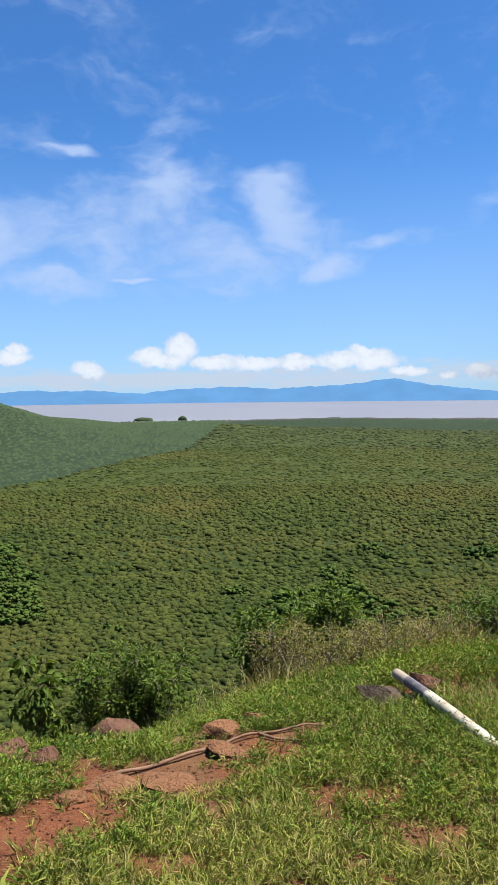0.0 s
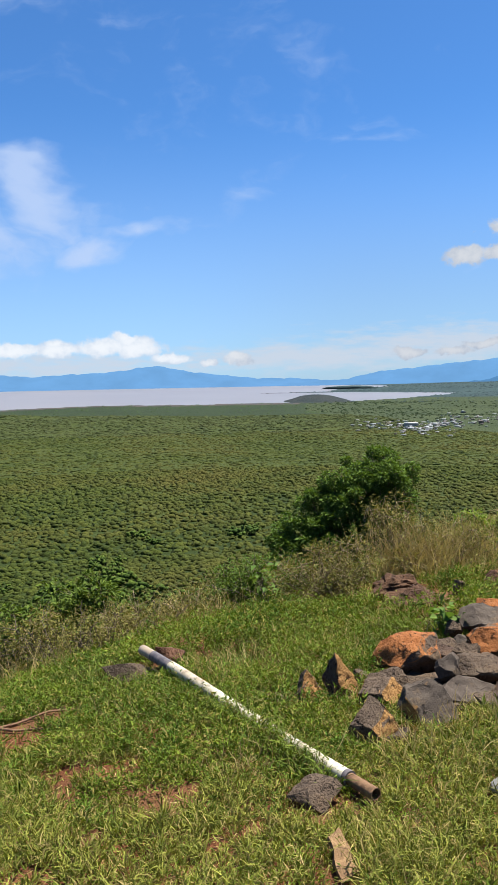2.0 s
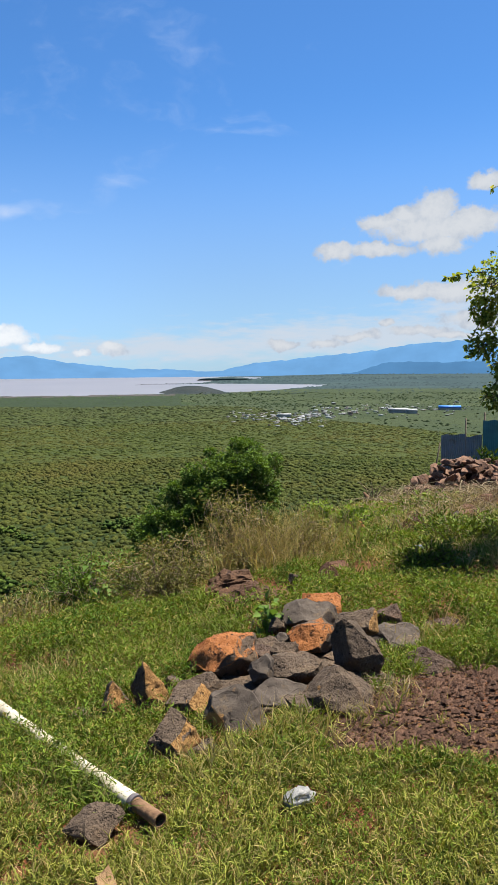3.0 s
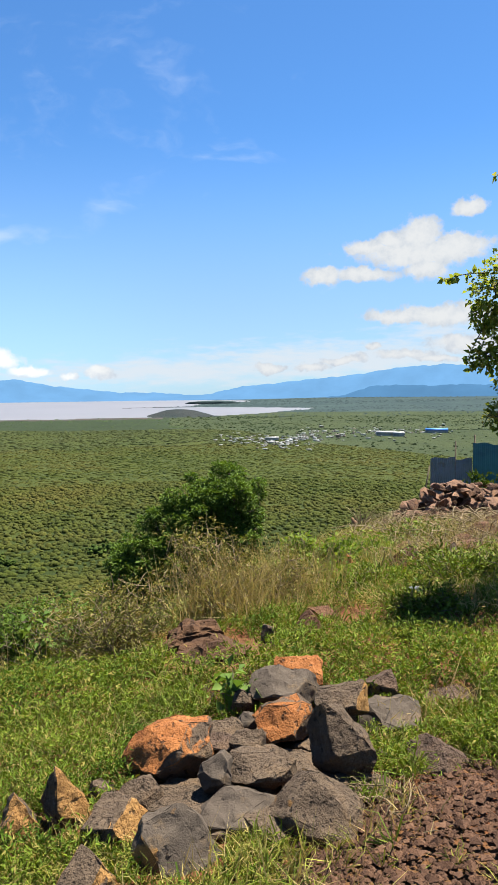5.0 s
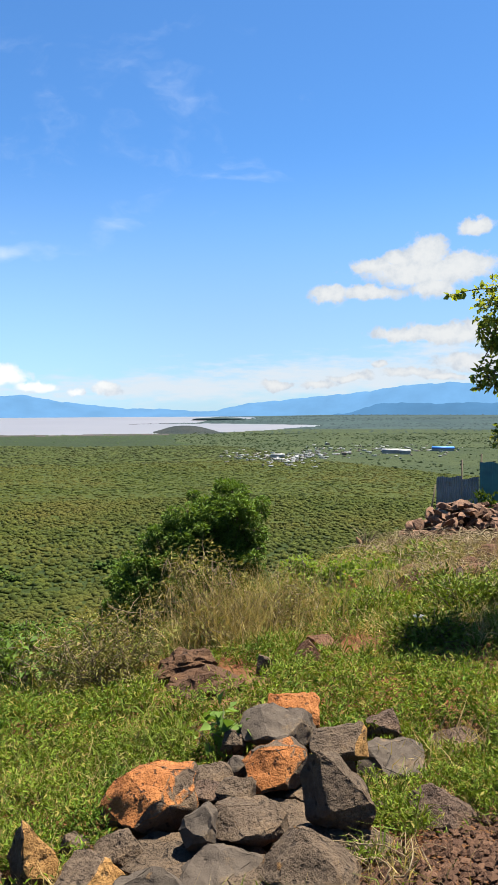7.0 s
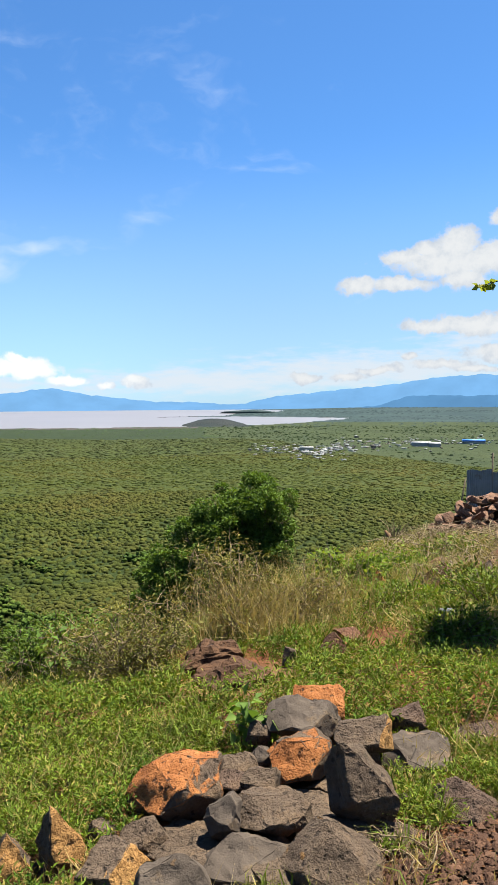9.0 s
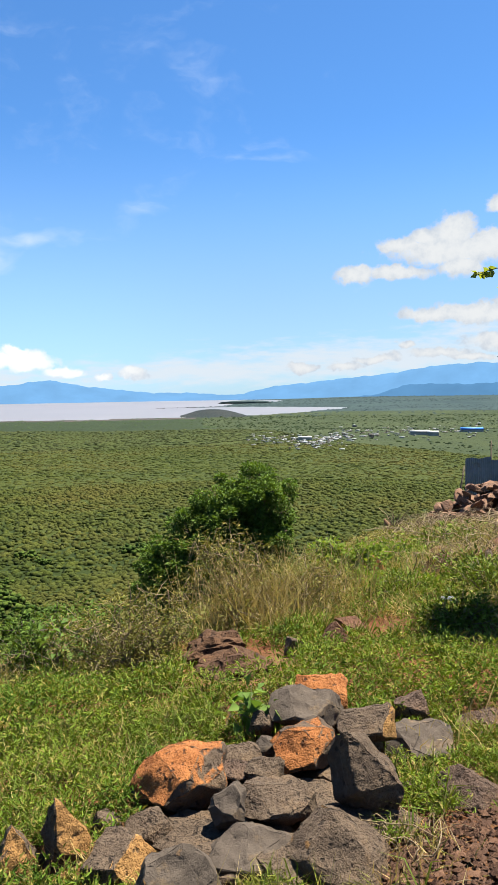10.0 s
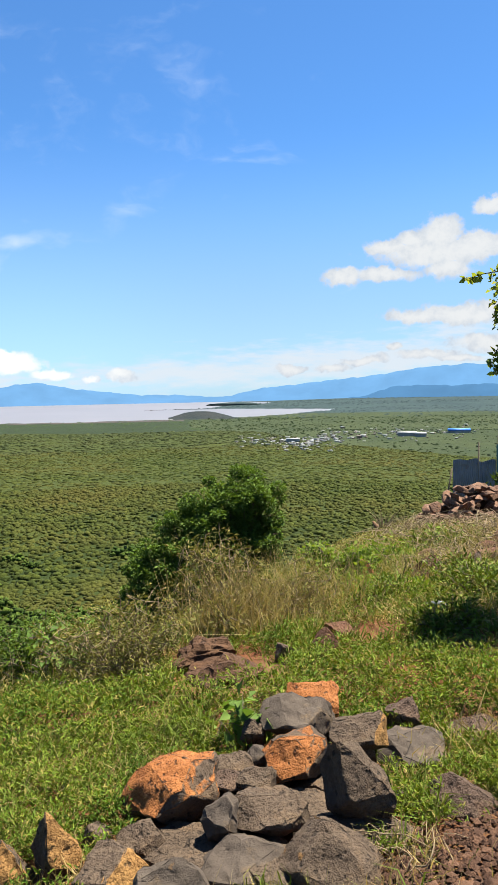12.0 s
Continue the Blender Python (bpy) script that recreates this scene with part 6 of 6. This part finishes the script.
# ---------------------------------------------------------------- tree
def build_tree():
    rng = np.random.default_rng(31)
    x, y = 6.7, 9.4
    g = gz(x, y)
    base = thing("tree", pose(x, y, g), "leafy tree with low hanging twigs", "tree")
    trunk = [(0, 0, -0.1), (0.04, 0.02, 0.7), (-0.05, -0.05, 1.4), (-0.1, 0.0, 2.2), (0.05, 0.1, 3.2)]
    put("trunk", mesh_of("trunk", *tube(trunk, [0.17, 0.14, 0.12, 0.10, 0.06], 12), M_BARK, None, True), base)
    local = lambda p: np.array(p) - [x, y, g]
    # clumps at the crown's near side, then the rest of the crown
    near = [(3.06, 6.82, 2.24, 0.22), (3.24, 6.80, 2.34, 0.26), (3.16, 6.85, 1.96, 0.19), (2.99, 6.85, 2.04, 0.12), (3.00, 6.85, 1.72, 0.11),
            (3.24, 6.88, 1.56, 0.16), (3.17, 6.90, 1.27, 0.14), (3.55, 6.9, 2.25, 0.34), (3.5, 7.0, 1.75, 0.28), (3.55, 7.1, 1.25, 0.26),
            (4.05, 7.4, 2.6, 0.45), (4.1, 7.5, 1.9, 0.4)]
    clumps = [(*local(c[:3]), c[3]) for c in near]
    for k in range(46):
        v = unit(rng.normal(0, 1, 3))
        r = rng.uniform(0.5, 1.0)
        c = np.array([0.1, -0.2, 3.2]) + v * [1.45, 1.45, 1.1] * r
        clumps.append((*c, rng.uniform(0.35, 0.6)))
    wood, pos, way = [], [], []
    for k, (cx, cy, cz, r) in enumerate(clumps):
        c = np.array([cx, cy, cz])
        s = np.array(trunk[2 + k % 3])
        mid = (s + c) / 2 + [0, 0, 0.35] + rng.normal(0, 0.1, 3)
        t = np.linspace(0, 1, 7)[:, None]
        wood.append(tube((1 - t) ** 2 * s + 2 * t * (1 - t) * mid + t * t * c, np.linspace(0.035, 0.006, 7), 6, False))
        for q in range(7):
            e = c + unit(rng.normal(0, 1, 3)) * r
            wood.append(tube([c, (c + e) / 2 + rng.normal(0, 0.03, 3), e], [0.007, 0.005, 0.002], 4, False))
        m = int(640 * r / 0.3) if k < len(near) else int(760 * r / 0.3)
        d = unit(rng.normal(0, 1, (m, 3))) * (r * rng.uniform(0.25, 1.1, m) ** 0.6)[:, None]
        pos.append(c + d)
        way.append(d + rng.normal(0, 0.12, (m, 3)) - [0, 0, 0.06])
    # thin twigs that hang into the open
    for a, b in (((3.0, 6.80, 2.36), (2.66, 6.91, 2.31)), ((3.02, 6.85, 2.0), (2.86, 6.90, 1.68)), ((3.3, 6.6, 3.12), (2.96, 6.64, 3.03)), ((3.1, 6.85, 1.8), (2.88, 6.9, 1.62)), ((3.2, 6.8, 1.5), (3.0, 6.9, 1.18))):
        a, b = local(a), local(b)
        mid = (a + b) / 2 + [0, 0, 0.05]
        t = np.linspace(0, 1, 8)[:, None]
        line = (1 - t) ** 2 * a + 2 * t * (1 - t) * mid + t * t * b
        wood.append(tube(line, np.linspace(0.006, 0.002, 8), 5, False))
        m = 26
        pick = rng.uniform(0, 7, m)
        i = np.minimum(pick.astype(int), 6)
        p = line[i] + (line[i + 1] - line[i]) * (pick - i)[:, None]
        pos.append(p)
        way.append(rng.normal(0, 1, (m, 3)) - [0, 0, 0.3])
    put("branchwork", mesh_of("branchwork", *join(wood), M_BARK, None, True), base)
    pos, way = np.concatenate(pos), np.concatenate(way)
    few = sum(int(640 * c[3] / 0.3) for c in clumps[:len(near)])
    L = np.where(np.arange(len(pos)) < few, 0.042, 0.060) * rng.uniform(0.6, 1.3, len(pos))
    put("crown", mesh_of("crown", *leaves(rng, pos, way, L, L * 0.72), L_TREE), base)


build_tree()


# ---------------------------------------------------------------- rubble heap, stump and fence
def build_heap():
    rng = np.random.default_rng(41)
    shapes = [rock_mesh("rubble_stone", 300 + k, (0.56, 0.40, 0.17), [M_HEAPROCK], cuts=10, base=(ICO2, ICO2F), rough=0.05, turn=k * 60) for k in range(6)]
    k = 0
    for layer, (count, z) in enumerate(((84, 0.10), (76, 0.38), (60, 0.66), (44, 0.94), (30, 1.18))):
        for q in range(count):
            t = rng.uniform(-1, 1)
            shrink = 1 - 0.14 * layer
            x = 9.6 + t * 3.0 * shrink
            y = 24.4 + rng.uniform(-2.6, 0.9) * shrink
            drop = z * min(1.0, max(0.0, (23.6 - y) / 1.8))
            s = rng.uniform(0.5, 1.25)
            m = pose(x, y, gz(x, y) + z - drop - 0.06 + rng.uniform(-0.05, 0.05), rng.uniform(-45, 45), rng.uniform(-45, 45), rng.uniform(0, 360)) @ Matrix.Diagonal((s, s, s, 1))
            ob = put("rubble_stone", shapes[k % 6], label="reddish brown broken stone of a rubble heap", category="stone", group="stones of the rubble heap")
            ob.matrix_basis = m
            k += 1
    pieces = []
    for q in range(170):
        x = rng.uniform(6.8, 12.0)
        y = 23.4 - abs(rng.normal(0, 1.4)) + 0.25 * (x - 9.5)
        m = pose(x, y, gz(x, y) + 0.04, rng.uniform(-30, 30), rng.uniform(-30, 30), rng.uniform(0, 360)) @ Matrix.Scale(rng.uniform(0.4, 1.2), 4)
        shape = shapes[q % 6]
        v = np.array([(m @ p.co)[:] for p in shape.vertices])
        pieces.append((v, np.array([p.vertices[:] for p in shape.polygons])))
    put("fallen_rubble", mesh_of("fallen_rubble", *join(pieces), M_HEAPROCK), label="broken stones fallen from the rubble heap into dry grass", category="rubble", kind="stuff")
    core = rock_mesh("heap_core", 330, (4.8, 1.3, 1.5), [M_EARTH], cuts=4, rough=0.05)
    put("rubble_core", core, label="earth and rubble inside the heap", category="rubble", place=pose(9.9, 24.7, gz(9.9, 24.7) + 0.3))


build_heap()


def build_stump():
    x, y = 5.9, 25.3
    rng = np.random.default_rng(6)
    base = thing("tree_stump", pose(x, y, gz(x, y)) @ Matrix.Scale(0.72, 4), "reddish broken stump with bare twigs", "stump")
    put("stump_wood", mesh_of("stump_wood", *tube([(0, 0, -0.1), (0.05, 0, 0.25), (-0.22, 0.05, 0.62)], [0.22, 0.17, 0.05], 9), M_ROOT, None, True), base)
    wood = []
    for k in range(14):
        e = np.array([rng.uniform(-0.5, 1.1), rng.uniform(-0.3, 0.3), rng.uniform(0.5, 1.3)])
        wood.append(tube([(0.2, 0, 0.1), e * [0.5, 0.5, 0.7] + [0.15, 0, 0], e], [0.03, 0.02, 0.008], 5, False))
    put("brushwood", mesh_of("brushwood", *join(wood), M_TWIG, None, True), base)


build_stump()


def build_fence():
    m = Nodes("galvanised_sheet")
    col = m.mix(m.ramp(m.noise(1.3, 5), 0.35, 0.65), (0.1150, 0.1200, 0.1350), (0.2300, 0.2350, 0.2500))
    col = m.mix(m.ramp(m.noise(2.6, 5), 0.58, 0.72, 0.0, 0.8), col, (0.1037, 0.0605, 0.0389))
    zinc = m.done(col, 0.5, m.bump(m.noise(3, 3), 0.3, 0.02), 0.1, 0.5)
    m = Nodes("teal_sheet")
    col = m.mix(m.ramp(m.noise(1.6, 5), 0.35, 0.65), (0.0216, 0.1080, 0.1296), (0.0396, 0.1656, 0.1800))
    teal = m.done(col, 0.5, m.bump(m.noise(3, 3), 0.3, 0.02), 0.1, 0.5)
    base = thing("iron_fence", pose(9.8, 29.7, gz(9.8, 29.7)), "fence of battered corrugated iron sheets on posts", "fence")
    g = gz(9.8, 29.7)
    way = np.array([0.975, -0.22])
    rng = np.random.default_rng(8)
    spans = [(0.0, 0.95, -1.32, zinc, "grey iron sheet"), (0.97, 1.60, -1.30, zinc, "grey iron sheet"), (1.62, 3.35, -0.72, teal, "blue-green painted sheet"),
             (3.37, 4.5, -0.65, teal, "blue-green painted sheet"), (4.52, 5.7, -0.7, zinc, "grey iron sheet")]
    for s0, s1, top, mat, label in spans:
        u = np.linspace(s0, s1, 60)
        h = np.linspace(0, 1, 6)
        U, H = np.meshgrid(u, h)
        bulge = 0.018 * np.sin(U / 0.076 * 2 * np.pi) + 0.05 * np.sin(3 * U + s0) * H
        ragged = (0.05 * np.sin(2.1 * U + 3 * s0) + 0.03 * np.sin(9 * U + s0)) * (H > 0.9)
        X, Y = way[0] * U + way[1] * bulge, way[1] * U - way[0] * bulge
        bottom = np.array([gz(9.8 + a, 29.7 + b) for a, b in zip(X.ravel(), Y.ravel())]).reshape(X.shape) - g - 0.03
        Z = bottom + (top - g + ragged - bottom) * H
        v = np.stack([X, Y, Z], -1).reshape(-1, 3)
        i = (np.arange(5)[:, None] * 60 + np.arange(59)[None]).ravel()
        f = np.stack([i, i + 1, i + 61, i + 60], -1)
        n = len(v)
        back = v + np.array([0.22, 0.975, 0]) * 0.004
        put("sheet", mesh_of("sheet", np.vstack([v, back]), np.vstack([f, f[:, ::-1] + n]), mat, None, True), base, label)
    for s, top, r in ((-0.12, -1.62, 0.035), (0.97, -0.62, 0.035), (1.70, -0.38, 0.04), (3.4, -0.5, 0.05), (4.5, -0.5, 0.05), (5.7, -0.5, 0.05)):
        X, Y = way[0] * s + 0.02, way[1] * s + 0.09
        lean = -0.25 if s < 0 else 0.0
        z0 = gz(9.8 + X, 29.7 + Y) - g - 0.2
        put("post", mesh_of("post", *tube([(X, Y, z0), (X + lean * 0.4, Y, (z0 + top - g) / 2), (X + lean * -0.4, Y, top - g)], [r, r * 0.95, r * 0.85], 8), M_BARK, None, True), base, "rough wooden post")


build_fence()


# ---------------------------------------------------------------- the town on the plain
def on_ground(a, e):
    """The ground point seen from the hill at turn a and height e, in degrees."""
    d = np.arange(300, 3000, 2.0)
    z = 1.55 + d * math.tan(radians(e))
    x, y = CX - math.sin(radians(a)) * d, CY + math.cos(radians(a)) * d
    k = int(np.argmax(z < ground_z(x, y)))
    return float(x[k]), float(y[k]), float(d[k])


def house(name, wide, deep, wall_h, roof_h, wall, roof, label, group=""):
    base = thing(name, pose(0, 0, 0), label, "house", group)
    w, d = wide / 2, deep / 2
    v = [(-w, -d, -0.5), (w, -d, -0.5), (w, d, -0.5), (-w, d, -0.5), (-w, -d, wall_h), (w, -d, wall_h), (w, d, wall_h), (-w, d, wall_h)]
    f = [(0, 1, 5, 4), (1, 2, 6, 5), (2, 3, 7, 6), (3, 0, 4, 7)]
    put("wall", mesh_of("wall", v, f, wall), base)
    o = 0.5
    v = [(-w - o, -d - o, wall_h), (w + o, -d - o, wall_h), (w + o, d + o, wall_h), (-w - o, d + o, wall_h), (-w - o, 0, wall_h + roof_h), (w + o, 0, wall_h + roof_h)]
    f = [(0, 1, 5), (0, 5, 4), (2, 3, 4), (2, 4, 5), (3, 0, 4), (1, 2, 5), (0, 3, 2), (0, 2, 1)]
    put("roof", mesh_of("roof", v, f, roof), base)
    return base


def build_town():
    rng = np.random.default_rng(77)
    tin = plain_mat("tin_roof", (0.1728, 0.1728, 0.1728), (0.3312, 0.3312, 0.3240), 0.3, 0.6, 0.1, 0.05, 0.0)
    rusty = plain_mat("rusty_tin_roof", (0.0950, 0.0648, 0.0518), (0.1814, 0.1469, 0.1296), 0.3, 0.7, 0.1, 0.05)
    mud = plain_mat("mud_wall", (0.0950, 0.0734, 0.0562), (0.1469, 0.1210, 0.0950), 0.5, 0.9, 0.1, 0.05)
    pale = plain_mat("pale_wall", (0.2376, 0.2290, 0.2074), (0.3024, 0.2938, 0.2678), 0.5, 0.9, 0.1, 0.05)
    blue = plain_mat("blue_roof", (0.0300, 0.1350, 0.4000), (0.0450, 0.1800, 0.4600), 0.3, 0.6, 0.1, 0.05)
    kinds = [house("house", 9, 6, 2.4, 1.2, mud, tin, "small far house with a bright tin roof", "houses of the town"),
             house("house", 6, 5, 2.3, 1.1, mud, rusty, "small far house with a rusty roof", "houses of the town"),
             house("house", 13, 6, 2.6, 1.4, pale, tin, "long far house with a bright tin roof", "houses of the town")]
    first = [True] * 3
    n = 0
    while n < 400:
        u = rng.uniform(0, 1)
        if u < 0.4:
            a = rng.normal(-6.6, 2.2)
        else:
            a = rng.uniform(-19.5, -1.0)
        e = float(np.interp(a, [-20, -16, -12, -9, -6.5, -3.9, -1.2], [-3.2, -3.35, -3.4, -3.75, -4.15, -4.0, -3.75])) + rng.normal(0, 0.26)
        x, y, d = on_ground(a, e)
        k = int(rng.choice([0, 1, 2], p=[0.5, 0.3, 0.2]))
        s = rng.uniform(0.20, 0.42)
        m = pose(x, y, gz(x, y), 0, 0, rng.choice([0, 90, 20, -15]) + rng.uniform(-8, 8))
        if first[k]:
            kinds[k].matrix_basis = m
            first[k] = False
        else:
            ob = copy_thing(kinds[k], m)
            ob.scale = (s, s, s)
        n += 1
    for a, e, wide, deep, roof, label in ((-18.0, -3.42, 24, 13, blue, "large hall with a bright blue roof"), (-14.2, -3.66, 20, 9, tin, "long pale building with a tin roof"), (-15.2, -3.72, 11, 7, tin, "pale building with a tin roof")):
        x, y, d = on_ground(a, e)
        h = house("hall", wide, deep, 2.8, 2.4, pale, roof, label)
        h.matrix_basis = pose(x, y, gz(x, y), 0, 0, a + 8)


build_town()
